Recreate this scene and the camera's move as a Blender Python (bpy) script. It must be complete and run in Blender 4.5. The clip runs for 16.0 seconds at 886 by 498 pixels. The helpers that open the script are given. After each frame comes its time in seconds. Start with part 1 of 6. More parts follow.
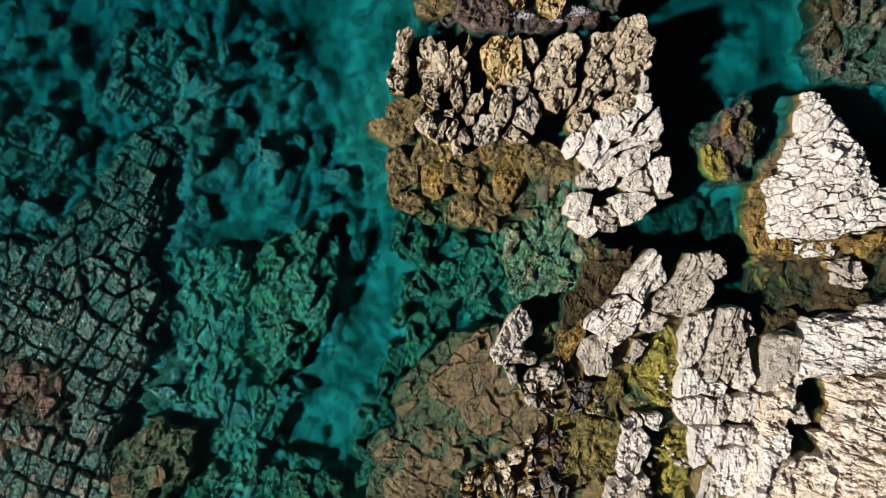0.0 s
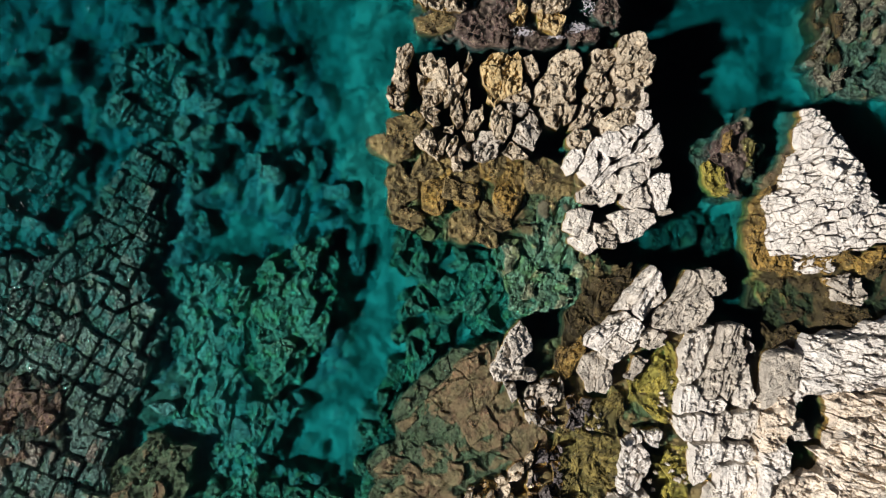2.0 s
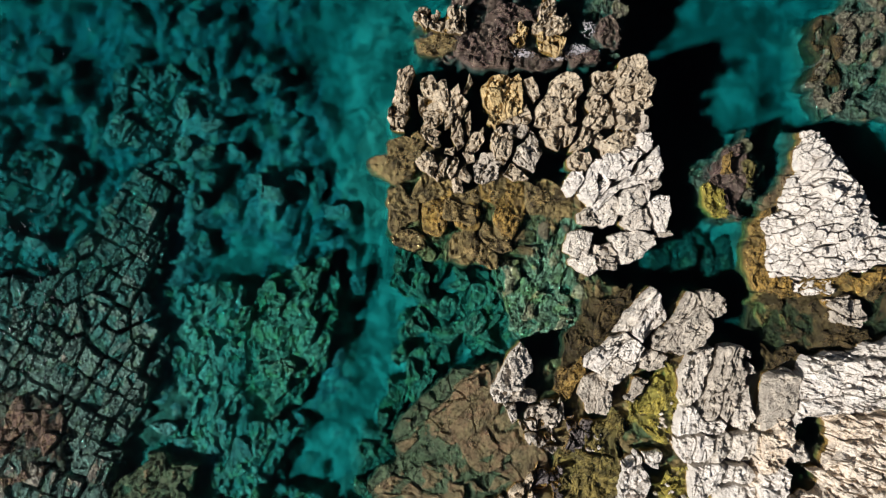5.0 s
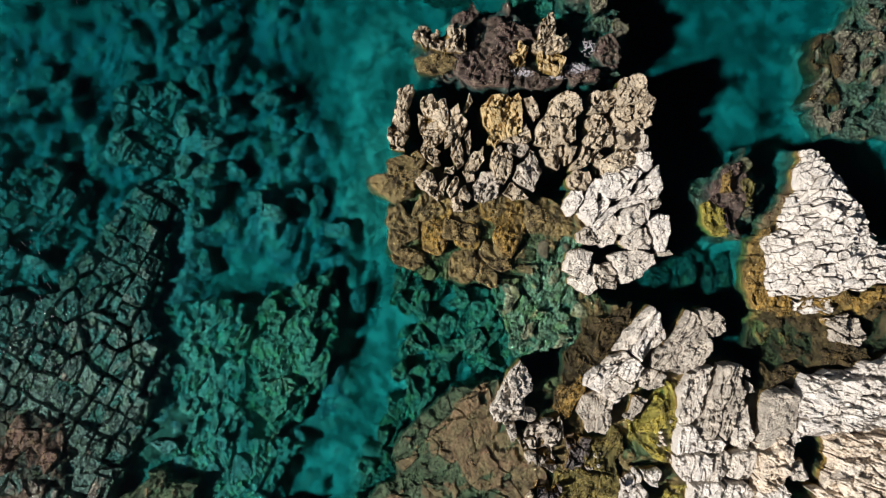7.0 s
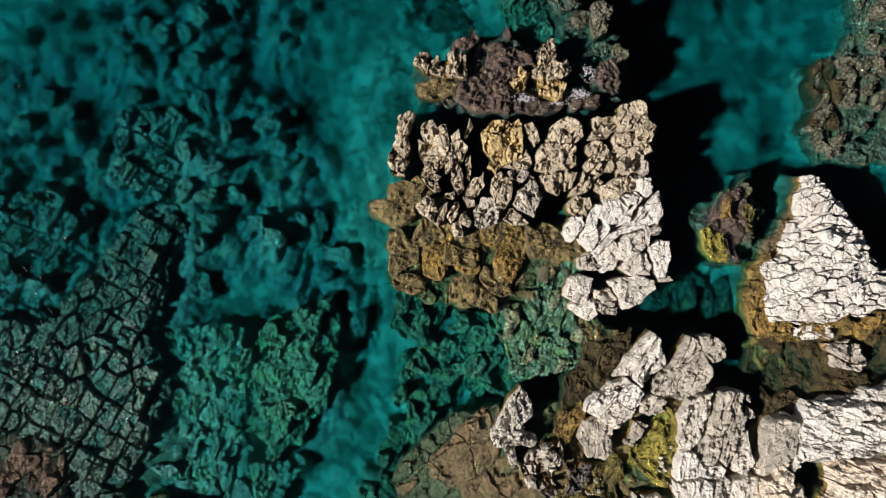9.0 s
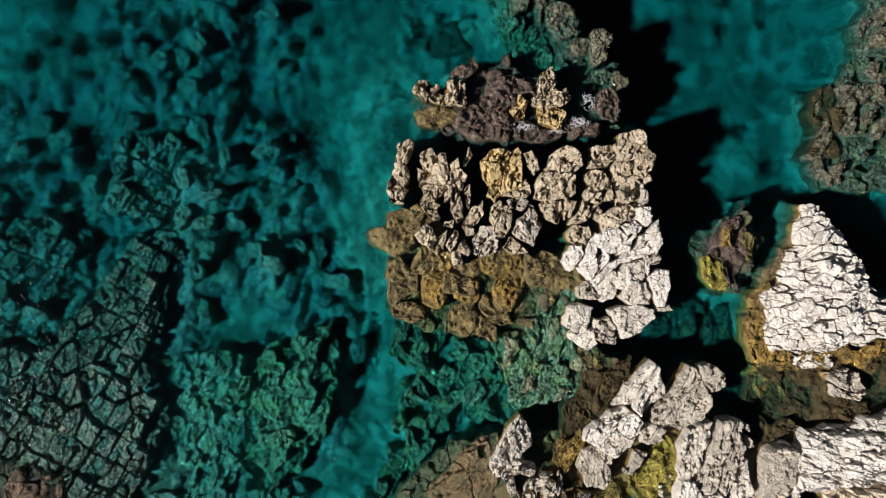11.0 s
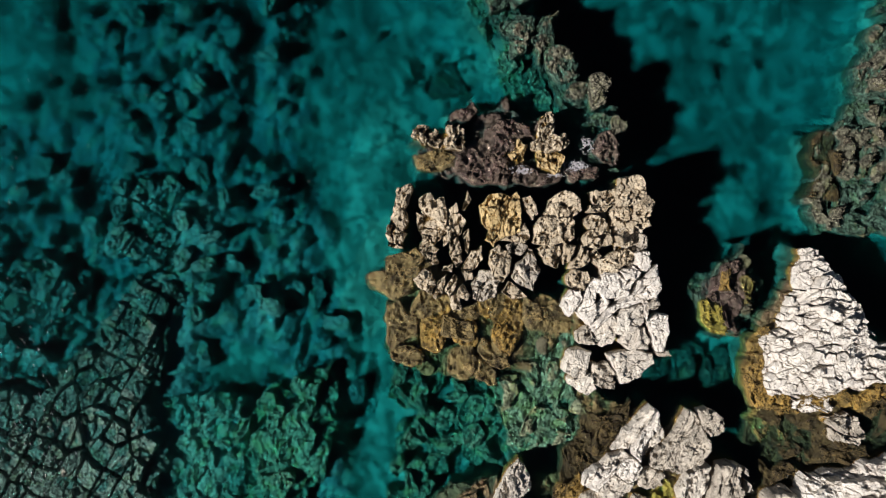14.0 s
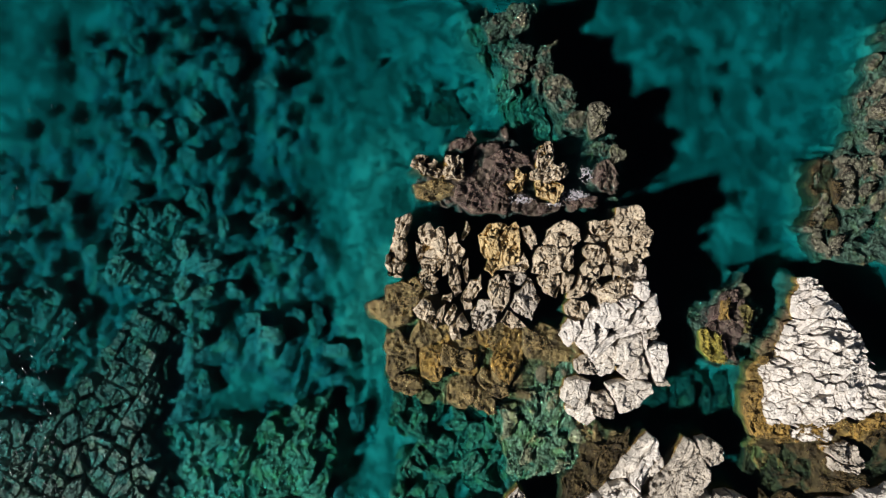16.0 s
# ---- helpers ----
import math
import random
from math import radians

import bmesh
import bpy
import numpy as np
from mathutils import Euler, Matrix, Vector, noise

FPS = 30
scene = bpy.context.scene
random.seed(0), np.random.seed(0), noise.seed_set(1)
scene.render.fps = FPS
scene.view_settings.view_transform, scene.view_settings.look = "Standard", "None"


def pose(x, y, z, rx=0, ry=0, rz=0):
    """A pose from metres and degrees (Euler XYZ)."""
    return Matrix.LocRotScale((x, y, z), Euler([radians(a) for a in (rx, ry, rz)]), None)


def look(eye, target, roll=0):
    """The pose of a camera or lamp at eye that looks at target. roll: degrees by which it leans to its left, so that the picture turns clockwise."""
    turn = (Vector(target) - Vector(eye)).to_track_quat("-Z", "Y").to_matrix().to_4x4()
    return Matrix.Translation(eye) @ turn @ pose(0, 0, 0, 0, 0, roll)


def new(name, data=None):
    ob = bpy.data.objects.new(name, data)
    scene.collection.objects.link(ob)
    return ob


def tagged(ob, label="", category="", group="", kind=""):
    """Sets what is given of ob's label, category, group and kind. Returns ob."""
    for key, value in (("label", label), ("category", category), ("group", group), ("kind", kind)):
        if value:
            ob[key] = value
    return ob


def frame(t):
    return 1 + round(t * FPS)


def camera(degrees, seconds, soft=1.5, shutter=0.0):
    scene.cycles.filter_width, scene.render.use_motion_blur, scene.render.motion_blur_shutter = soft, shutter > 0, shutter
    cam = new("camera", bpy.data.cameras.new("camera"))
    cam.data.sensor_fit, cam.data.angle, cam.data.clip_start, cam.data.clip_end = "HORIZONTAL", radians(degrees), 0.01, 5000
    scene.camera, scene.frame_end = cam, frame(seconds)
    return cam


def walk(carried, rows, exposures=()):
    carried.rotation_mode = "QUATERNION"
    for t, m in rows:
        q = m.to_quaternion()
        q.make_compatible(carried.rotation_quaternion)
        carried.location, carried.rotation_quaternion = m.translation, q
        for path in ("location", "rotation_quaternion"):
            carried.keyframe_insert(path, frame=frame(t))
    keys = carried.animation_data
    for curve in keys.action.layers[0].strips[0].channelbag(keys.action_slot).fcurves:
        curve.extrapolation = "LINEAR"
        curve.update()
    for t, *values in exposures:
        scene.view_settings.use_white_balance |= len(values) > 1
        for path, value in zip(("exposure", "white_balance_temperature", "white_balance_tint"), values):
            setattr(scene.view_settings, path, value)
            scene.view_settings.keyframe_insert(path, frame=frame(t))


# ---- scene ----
# A drone looks straight down on a limestone shore and slides slowly north (+y). Water level is z = 0.
cam = camera(60.5, 16.0, soft=1.28)
METRES, EYE, TILT, LEAN, TURN = 6.75, 27.3, -90.0, 0.0, 0.0
ROWS = [
    (0.0, 0.0, 0.0, 0.0, 0.0, 0.0, -0.0),
    (0.5, 0.0005, 0.0004, 0.0199, 0.01, 0.03, -0.02),
    (1.0, 0.0004, 0.0011, 0.0447, -0.0, 0.01, -0.01),
    (1.5, 0.0018, 0.0005, 0.0616, 0.02, 0.05, -0.04),
    (2.0, 0.0017, -0.0003, 0.084, 0.02, 0.04, -0.03),
    (2.5, 0.0025, -0.0018, 0.1033, 0.04, 0.06, -0.05),
    (3.0, 0.0021, -0.0039, 0.1185, 0.05, 0.12, -0.06),
    (3.5, 0.0038, -0.0064, 0.1376, 0.08, 0.12, -0.08),
    (4.0, 0.0043, -0.0088, 0.1554, 0.1, 0.12, -0.08),
    (6.5, -0.0049, -0.0116, 0.2802, -0.04, -0.15, -0.08),
    (7.0, -0.0027, -0.015, 0.3151, -0.01, -0.21, -0.07),
    (7.5, -0.001, -0.0175, 0.3443, 0.02, -0.17, -0.07),
    (8.0, 0.0003, -0.019, 0.377, 0.04, -0.16, -0.08),
    (8.5, 0.0003, -0.0196, 0.4059, 0.06, -0.08, -0.11),
    (9.0, 0.0029, -0.0203, 0.4388, 0.1, -0.05, -0.1),
    (11.5, 0.0007, -0.0101, 0.6364, 0.0, -0.18, -0.14),
    (12.0, 0.0029, -0.0119, 0.6729, 0.03, -0.13, -0.15),
    (12.5, 0.004, -0.0121, 0.7135, 0.03, -0.15, -0.16),
    (13.0, 0.0098, -0.0151, 0.7503, 0.1, -0.1, -0.15),
    (13.5, 0.0139, -0.0138, 0.7964, 0.14, -0.19, -0.12),
    (14.0, 0.018, -0.0131, 0.8404, 0.18, -0.27, -0.1),
    (14.5, 0.0202, -0.0139, 0.8763, 0.19, -0.24, -0.08),
    (15.0, 0.0282, -0.014, 0.9219, 0.29, -0.34, -0.06),
    (15.5, 0.0323, -0.0155, 0.9568, 0.34, -0.28, -0.05),
    (16.0, 0.0364, -0.0182, 0.9953, 0.39, -0.25, -0.03),
]
walk(cam, [(t, pose(0, 0, EYE, TILT, LEAN, TURN) @ pose(METRES * x, METRES * y, METRES * z, 90 + pitch, roll, yaw)) for t, x, y, z, yaw, pitch, roll in ROWS])

# ---- light: a clear sky and a hard sun from the south-west ----
SUN_HEIGHT, SUN_FROM = 42.0, (-1.0, -0.38)
world = bpy.data.worlds.new("sky")
scene.world = world
world.use_nodes = True
sky = world.node_tree.nodes.new("ShaderNodeTexSky")
sky.sky_type, sky.sun_disc = "NISHITA", False
sky.sun_elevation, sky.sun_rotation = radians(SUN_HEIGHT), math.atan2(SUN_FROM[0], SUN_FROM[1])
back = world.node_tree.nodes["Background"]
back.inputs["Strength"].default_value = 0.017
world.node_tree.links.new(sky.outputs["Color"], back.inputs["Color"])
sun = new("sun", bpy.data.lights.new("sun", "SUN"))
sun.data.energy, sun.data.angle, sun.data.color = 5.0, radians(3.0), (1.0, 0.95, 0.895)
flat = Vector((*SUN_FROM, 0)).normalized() * math.cos(radians(SUN_HEIGHT))
sun.matrix_world = look((flat.x * 60, flat.y * 60, math.sin(radians(SUN_HEIGHT)) * 60), (0, 0, 0))
scene.view_settings.exposure = 0.31

# ---- materials ----


class Nodes:
    """Short hand for node trees."""

    def __init__(self, name):
        self.mat = bpy.data.materials.new(name)
        self.mat.use_nodes = True
        self.tree = self.mat.node_tree
        self.bsdf = self.tree.nodes["Principled BSDF"]
        self.out = self.tree.nodes["Material Output"]
        self.place = self.node("ShaderNodeNewGeometry").outputs["Position"]

    def node(self, kind, **values):
        n = self.tree.nodes.new(kind)
        for key, value in values.items():
            self.put(n.inputs[key.replace("_", " ")], value)
        return n

    def put(self, socket, value):
        if isinstance(value, bpy.types.NodeSocket):
            self.tree.links.new(value, socket)
        else:
            socket.default_value = value

    def noise(self, scale, detail=4.0, rough=0.6, warp=0.0):
        return self.node("ShaderNodeTexNoise", Vector=self.place, Scale=scale, Detail=detail, Roughness=rough, Distortion=warp).outputs["Fac"]

    def hair(self, scale, turn, flatten):
        """1 on thin wandering cracks along one direction, 0 between them."""
        m = self.node("ShaderNodeMapping", Vector=self.place)
        m.inputs["Rotation"].default_value = (0, 0, radians(-turn))
        m.inputs["Scale"].default_value = (flatten, 1.0, 0.5)
        v = self.node("ShaderNodeTexNoise", Vector=m.outputs[0], Scale=scale, Detail=4.0, Roughness=0.55, Distortion=0.3).outputs["Fac"]
        return self.ramp(v, (0.482, 0), (0.497, 1), (0.503, 1), (0.518, 0))

    def ramp(self, fac, *stops):
        n = self.node("ShaderNodeValToRGB", Fac=fac)
        n.color_ramp.elements[0].position, n.color_ramp.elements[1].position = stops[0][0], stops[-1][0]
        for at, _ in stops[1:-1]:
            n.color_ramp.elements.new(at)
        for e, (_, c) in zip(n.color_ramp.elements, stops):
            e.color = (c, c, c, 1) if isinstance(c, (int, float)) else (*c, 1)
        return n.outputs["Color"]

    def mix(self, fac, a, b, how="MIX"):
        n = self.node("ShaderNodeMix")
        n.data_type, n.blend_type = "RGBA", how
        for i, v in ((0, fac), (6, a), (7, b)):
            self.put(n.inputs[i], (*v, 1) if isinstance(v, tuple) else v)
        return n.outputs[2]

    def sums(self, how, a, b):
        n = self.node("ShaderNodeMath")
        n.operation = how
        self.put(n.inputs[0], a), self.put(n.inputs[1], b)
        return n.outputs[0]

    def height(self):
        return self.node("ShaderNodeSeparateXYZ", Vector=self.place).outputs["Z"]

    def rand(self):
        return self.node("ShaderNodeObjectInfo").outputs["Random"]

    def finish(self, colour, rough=0.9, bump=None, strength=0.5, dist=0.03):
        self.put(self.bsdf.inputs["Base Color"], colour)
        self.put(self.bsdf.inputs["Roughness"], rough)
        self.bsdf.inputs["Specular IOR Level"].default_value = 0.25
        if bump is not None:
            b = self.node("ShaderNodeBump", Height=bump, Strength=strength, Distance=dist)
            self.put(self.bsdf.inputs["Normal"], b.outputs[0])
        return self.mat


def limestone(name, pale, mid, stain, zone=0.3, turn=60.0, lines=0.6, worn=0.85):
    """Weathered limestone: two tones, grey lichen, hair cracks, and an ochre belt of algae just above the water."""
    n = Nodes(name)
    broad, fine, grit = n.noise(0.9, 5, 0.6, 0.4), n.noise(5, 6, 0.7), n.noise(14, 3, 0.7)
    c = n.mix(n.ramp(broad, (0.38, 0), (0.62, 1)), pale, mid)
    c = n.mix(n.ramp(n.rand(), (0, 0), (1, 0.5)), c, mid)
    c = n.mix(n.ramp(n.noise(2.1, 5, 0.65, 0.5), (0.47, 0), (0.66, worn)), c, stain)
    c = n.mix(n.ramp(fine, (0.48, 0), (0.70, worn * 0.8)), c, stain)
    c = n.mix(n.ramp(grit, (0.50, 0), (0.68, worn * 0.5)), c, stain)
    hair = n.sums("MAXIMUM", n.hair(2.2, turn, 0.45), n.hair(4.5, turn + 80, 0.6))
    c = n.mix(n.sums("MULTIPLY", hair, lines), c, (0.045, 0.035, 0.03))
    level = n.sums("ADD", n.height(), n.sums("MULTIPLY", n.sums("SUBTRACT", n.noise(1.7, 4), 0.5), 0.35))
    belt = n.ramp(n.sums("DIVIDE", level, max(zone, 0.01)), (0.35, 1), (1.0, 0))
    c = n.mix(belt, c, n.mix(n.ramp(n.noise(3, 5), (0.4, 0), (0.6, 1)), (0.34, 0.21, 0.05), (0.14, 0.09, 0.035)))
    h = n.sums("SUBTRACT", n.sums("ADD", fine, n.sums("MULTIPLY", grit, 0.5)), n.sums("MULTIPLY", hair, 0.25))
    return n.finish(c, 0.92, h, 1.0, 0.06)


def weed(name, a, b, dark, scale=1.0, fleck=(0.2, 0.15, 0.05)):
    """Rock under a shaggy coat of algae."""
    n = Nodes(name)
    broad, mid, fine = n.noise(1.3 * scale, 4), n.noise(4 * scale, 6, 0.7, 0.3), n.noise(13 * scale, 3, 0.7)
    c = n.mix(n.ramp(broad, (0.4, 0), (0.6, 1)), a, b)
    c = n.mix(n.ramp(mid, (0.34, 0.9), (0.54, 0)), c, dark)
    c = n.mix(n.ramp(mid, (0.50, 0), (0.68, 0.6)), c, tuple(min(1, v * 1.5) for v in a))
    c = n.mix(n.ramp(fine, (0.48, 0), (0.70, 0.6)), c, tuple(min(1, v * 2.0) for v in b))
    c = n.mix(n.ramp(n.noise(6 * scale, 3, 0.6, 0.4), (0.52, 0), (0.70, 0.7)), c, fleck)
    c = n.mix(n.ramp(n.noise(24 * scale, 2, 0.6), (0.52, 0), (0.66, 0.7)), c, fleck)
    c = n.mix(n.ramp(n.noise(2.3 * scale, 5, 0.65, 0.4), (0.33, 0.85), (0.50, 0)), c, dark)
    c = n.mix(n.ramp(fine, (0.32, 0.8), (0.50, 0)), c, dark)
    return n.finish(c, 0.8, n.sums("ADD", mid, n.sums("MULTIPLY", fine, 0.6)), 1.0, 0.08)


def drowned(name, pale, mid, dark, bump=0.5, patchy=1.0, tint=0.25):
    """Submerged rock with turf and silt."""
    n = Nodes(name)
    broad, mid_n, fine = n.noise(0.6, 4), n.noise(3.6, 6, 0.7, 0.6), n.noise(11, 3, 0.7)
    c = n.mix(n.ramp(broad, (0.36, 0), (0.64, 1)), pale, mid)
    c = n.mix(n.ramp(n.rand(), (0, 0), (1, 0.55)), c, mid)
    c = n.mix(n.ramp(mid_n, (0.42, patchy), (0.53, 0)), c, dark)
    c = n.mix(n.ramp(fine, (0.51, 0), (0.62, 0.75 * patchy)), c, tuple(min(1, v * 1.7) for v in pale))
    grow, silt = n.noise(1.9, 4, 0.65, 0.5), n.noise(1.3, 5, 0.6, 0.3)
    c = n.mix(n.ramp(grow, (0.52, 0), (0.62, tint)), c, (pale[0] * 0.85, pale[1] * 1.05, pale[2] * 0.4))
    c = n.mix(n.ramp(silt, (0.54, 0), (0.66, tint)), c, (pale[0] * 0.75, pale[1] * 0.5, pale[2] * 0.4))
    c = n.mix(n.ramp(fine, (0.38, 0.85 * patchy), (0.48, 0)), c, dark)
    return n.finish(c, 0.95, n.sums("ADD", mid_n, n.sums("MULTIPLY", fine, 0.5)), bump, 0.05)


def seabed_material():
    n = Nodes("sand_and_rubble")
    broad, mid, fine = n.noise(0.45, 5, 0.6, 0.8), n.noise(1.6, 6, 0.65, 0.6), n.noise(9, 4, 0.7)
    c = n.mix(n.ramp(broad, (0.42, 0), (0.58, 1)), (0.53, 0.55, 0.42), (0.20, 0.222, 0.165))
    c = n.mix(n.ramp(mid, (0.38, 0.9), (0.54, 0)), c, (0.09, 0.105, 0.075))
    c = n.mix(n.ramp(fine, (0.5, 0), (0.62, 0.35)), c, (0.5, 0.48, 0.4))
    rise = n.node("ShaderNodeMapRange", Value=n.sums("ADD", n.height(), n.sums("MULTIPLY", mid, 0.8)), From_Min=-1.2, From_Max=-0.5)
    turf = n.mix(n.ramp(fine, (0.4, 0), (0.7, 1)), (0.05, 0.045, 0.03), (0.17, 0.15, 0.10))
    c = n.mix(rise.outputs[0], c, turf)
    return n.finish(c, 0.95, n.sums("ADD", mid, n.sums("MULTIPLY", fine, 0.3)), 0.6, 0.08)


def water_material(name, tint, surface):
    """Clear sea water: every sheet takes its share of the red light; the top one also mirrors the sky."""
    n = Nodes(name)
    clear = n.node("ShaderNodeBsdfTransparent", Color=(*tint, 1))
    end = clear.outputs[0]
    if surface:
        waves = n.sums("ADD", n.noise(2.2, 3, 0.5, 0.5), n.sums("MULTIPLY", n.noise(13, 3, 0.5), 0.25))
        b = n.node("ShaderNodeBump", Height=waves, Strength=0.2, Distance=0.1)
        gloss = n.node("ShaderNodeBsdfGlossy", Roughness=0.03, Normal=b.outputs[0])
        f = n.node("ShaderNodeFresnel", IOR=1.33, Normal=b.outputs[0])
        end = n.node("ShaderNodeBsdfRefraction", Color=(*tint, 1), Roughness=0.47, IOR=1.1).outputs[0]
        both = n.node("ShaderNodeMixShader", Fac=f.outputs[0])
        n.put(both.inputs[1], end), n.put(both.inputs[2], gloss.outputs[0])
        end = both.outputs[0]
    n.tree.nodes.remove(n.bsdf)
    n.put(n.out.inputs["Surface"], end)
    return n.mat


WHITE = limestone("white_limestone", (0.80, 0.76, 0.705), (0.72, 0.67, 0.615), (0.55, 0.49, 0.43), 0.05, 15, 0.08, 0.35)
PALE = limestone("pale_limestone", (0.76, 0.71, 0.635), (0.64, 0.585, 0.515), (0.40, 0.35, 0.30), 0.05, 40, 0.08, 0.5)
CREAM = limestone("cream_limestone", (0.86, 0.78, 0.68), (0.78, 0.67, 0.54), (0.50, 0.39, 0.29), 0.08, -22, 0.4, 0.45)
GREY = limestone("grey_limestone", (0.68, 0.61, 0.52), (0.50, 0.45, 0.38), (0.27, 0.235, 0.20), 0.08, 72, 0.15, 0.7)
TAN = limestone("tan_limestone", (0.75, 0.65, 0.50), (0.56, 0.47, 0.35), (0.30, 0.24, 0.17), 0.1, 70, 0.2)
GOLD = limestone("golden_limestone", (0.76, 0.58, 0.29), (0.60, 0.46, 0.25), (0.36, 0.26, 0.13), 0.15, 75, 0.12, 0.65)
DARK = limestone("dark_limestone", (0.30, 0.26, 0.24), (0.17, 0.15, 0.15), (0.07, 0.06, 0.06), 0.15, 60)
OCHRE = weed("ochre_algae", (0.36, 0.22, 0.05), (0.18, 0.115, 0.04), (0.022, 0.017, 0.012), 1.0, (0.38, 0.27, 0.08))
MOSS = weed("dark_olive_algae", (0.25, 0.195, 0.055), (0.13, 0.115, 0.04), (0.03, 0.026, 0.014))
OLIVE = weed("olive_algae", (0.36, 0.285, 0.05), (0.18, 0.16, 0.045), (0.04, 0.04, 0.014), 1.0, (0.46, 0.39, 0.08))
# brown algae, darkened further for the deep shadow on the ledge below the stack
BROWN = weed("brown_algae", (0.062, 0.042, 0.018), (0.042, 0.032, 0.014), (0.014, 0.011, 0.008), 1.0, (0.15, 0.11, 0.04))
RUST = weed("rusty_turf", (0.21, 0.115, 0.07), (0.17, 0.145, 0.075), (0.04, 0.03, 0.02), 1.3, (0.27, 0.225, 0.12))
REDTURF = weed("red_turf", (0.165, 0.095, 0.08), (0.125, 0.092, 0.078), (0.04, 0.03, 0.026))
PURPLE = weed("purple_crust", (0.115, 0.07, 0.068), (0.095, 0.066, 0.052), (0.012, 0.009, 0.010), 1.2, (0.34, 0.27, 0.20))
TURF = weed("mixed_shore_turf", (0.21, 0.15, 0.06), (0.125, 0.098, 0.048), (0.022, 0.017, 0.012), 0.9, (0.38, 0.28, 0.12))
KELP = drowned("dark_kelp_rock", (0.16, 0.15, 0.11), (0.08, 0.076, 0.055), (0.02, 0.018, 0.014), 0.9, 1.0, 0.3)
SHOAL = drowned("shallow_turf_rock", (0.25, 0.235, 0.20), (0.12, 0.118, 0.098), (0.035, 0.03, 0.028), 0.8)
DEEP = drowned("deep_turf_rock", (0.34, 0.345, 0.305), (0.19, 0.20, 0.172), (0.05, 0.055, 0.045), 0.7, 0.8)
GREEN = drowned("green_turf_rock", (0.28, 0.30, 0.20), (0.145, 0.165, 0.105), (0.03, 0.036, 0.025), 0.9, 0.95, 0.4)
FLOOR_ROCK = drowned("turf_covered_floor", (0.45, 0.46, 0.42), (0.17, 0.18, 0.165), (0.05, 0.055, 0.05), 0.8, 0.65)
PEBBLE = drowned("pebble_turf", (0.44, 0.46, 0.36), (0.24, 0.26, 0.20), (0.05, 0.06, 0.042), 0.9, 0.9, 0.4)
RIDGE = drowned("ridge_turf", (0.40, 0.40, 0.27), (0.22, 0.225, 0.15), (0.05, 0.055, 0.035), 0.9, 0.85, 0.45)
# near-black blade colour, standing in for shaded pools of the sea floor
SHADE_BLADES = drowned("seagrass", (0.075, 0.09, 0.06), (0.045, 0.055, 0.04), (0.02, 0.025, 0.02), 0.5)
SAND = seabed_material()
# ---- how rock is made ----


def lattice(i, j, k):
    """A repeatable random number from 0 to 1 for each lattice point."""
    h = (i * 374761393 + j * 668265263 + k * 2147483647 + 1013904223) & 0xFFFFFFFF
    h = ((h ^ (h >> 13)) * 1274126177) & 0xFFFFFFFF
    return ((h ^ (h >> 16)) & 0xFFFF) / 65535.0


def grain(p):
    """Smooth value noise, -1 to 1, at an array of places."""
    base = np.floor(p).astype(np.int64)
    f = p - base
    f = f * f * (3 - 2 * f)
    total = 0
    for a in (0, 1):
        for b in (0, 1):
            for c in (0, 1):
                w = (f[:, 0] if a else 1 - f[:, 0]) * (f[:, 1] if b else 1 - f[:, 1]) * (f[:, 2] if c else 1 - f[:, 2])
                total = total + w * lattice(base[:, 0] + a, base[:, 1] + b, base[:, 2] + c)
    return total * 2 - 1


def layered(p, octaves=3, gain=0.5):
    total, size = 0, 1.0
    for o in range(octaves):
        total = total + grain(p * 2.03 ** o + 17.3 * o) * size
        size *= gain
    return total


def crevices(x, y, turn, long, short, seed, width=0.16):
    """1 in wandering cracks that run mostly along one direction, 0 on the rock between them."""
    ca, sa = math.cos(radians(turn)), math.sin(radians(turn))
    q = np.column_stack([(x * ca + y * sa) / long, (y * ca - x * sa) / short, np.full(x.shape, seed)])
    return np.clip(1 - np.abs(layered(q, 3, 0.4)) / width, 0, 1)


def cell_of(x, y, turn, long, short, seed):
    """The cell of a broken lattice at each place: how near its middle, its number, and the way from its middle."""
    ca, sa = math.cos(radians(turn)), math.sin(radians(turn))
    u, v = (x * ca + y * sa) / long, (y * ca - x * sa) / short
    iu, iv = np.floor(u).astype(np.int64), np.floor(v).astype(np.int64)
    best, second = np.full(u.shape, 9.0), np.full(u.shape, 9.0)
    du, dv, key = np.zeros(u.shape), np.zeros(u.shape), np.zeros(u.shape, np.int64)
    for a in (-1, 0, 1):
        for b in (-1, 0, 1):
            one = iu * 0 + seed
            px = u - (iu + a + lattice(iu + a, iv + b, one))
            py = v - (iv + b + lattice(iu + a, iv + b, one + 7))
            d = np.hypot(px, py)
            second = np.minimum(second, np.maximum(best, d))
            less = d < best
            best, du, dv = np.where(less, d, best), np.where(less, px, du), np.where(less, py, dv)
            key = np.where(less, (iu + a) * 9176 + (iv + b) * 131, key)
    return best, second, key, du, dv


def facets(x, y, turn, long, short, seed, lift, lean, crack):
    """Angular broken rock: each small cell has its own height and slope, with a crack round it."""
    best, second, key, du, dv = cell_of(x, y, turn, long, short, seed)
    zero = key * 0
    h = (lattice(key, zero + 1, zero + seed) - 0.5) * 2 * lift
    h += du * long * (lattice(key, zero + 2, zero + seed) - 0.5) * 2 * lean + dv * short * (lattice(key, zero + 3, zero + seed) - 0.5) * 2 * lean
    return h - crack * np.clip(1 - (second - best) / 0.14, 0, 1)


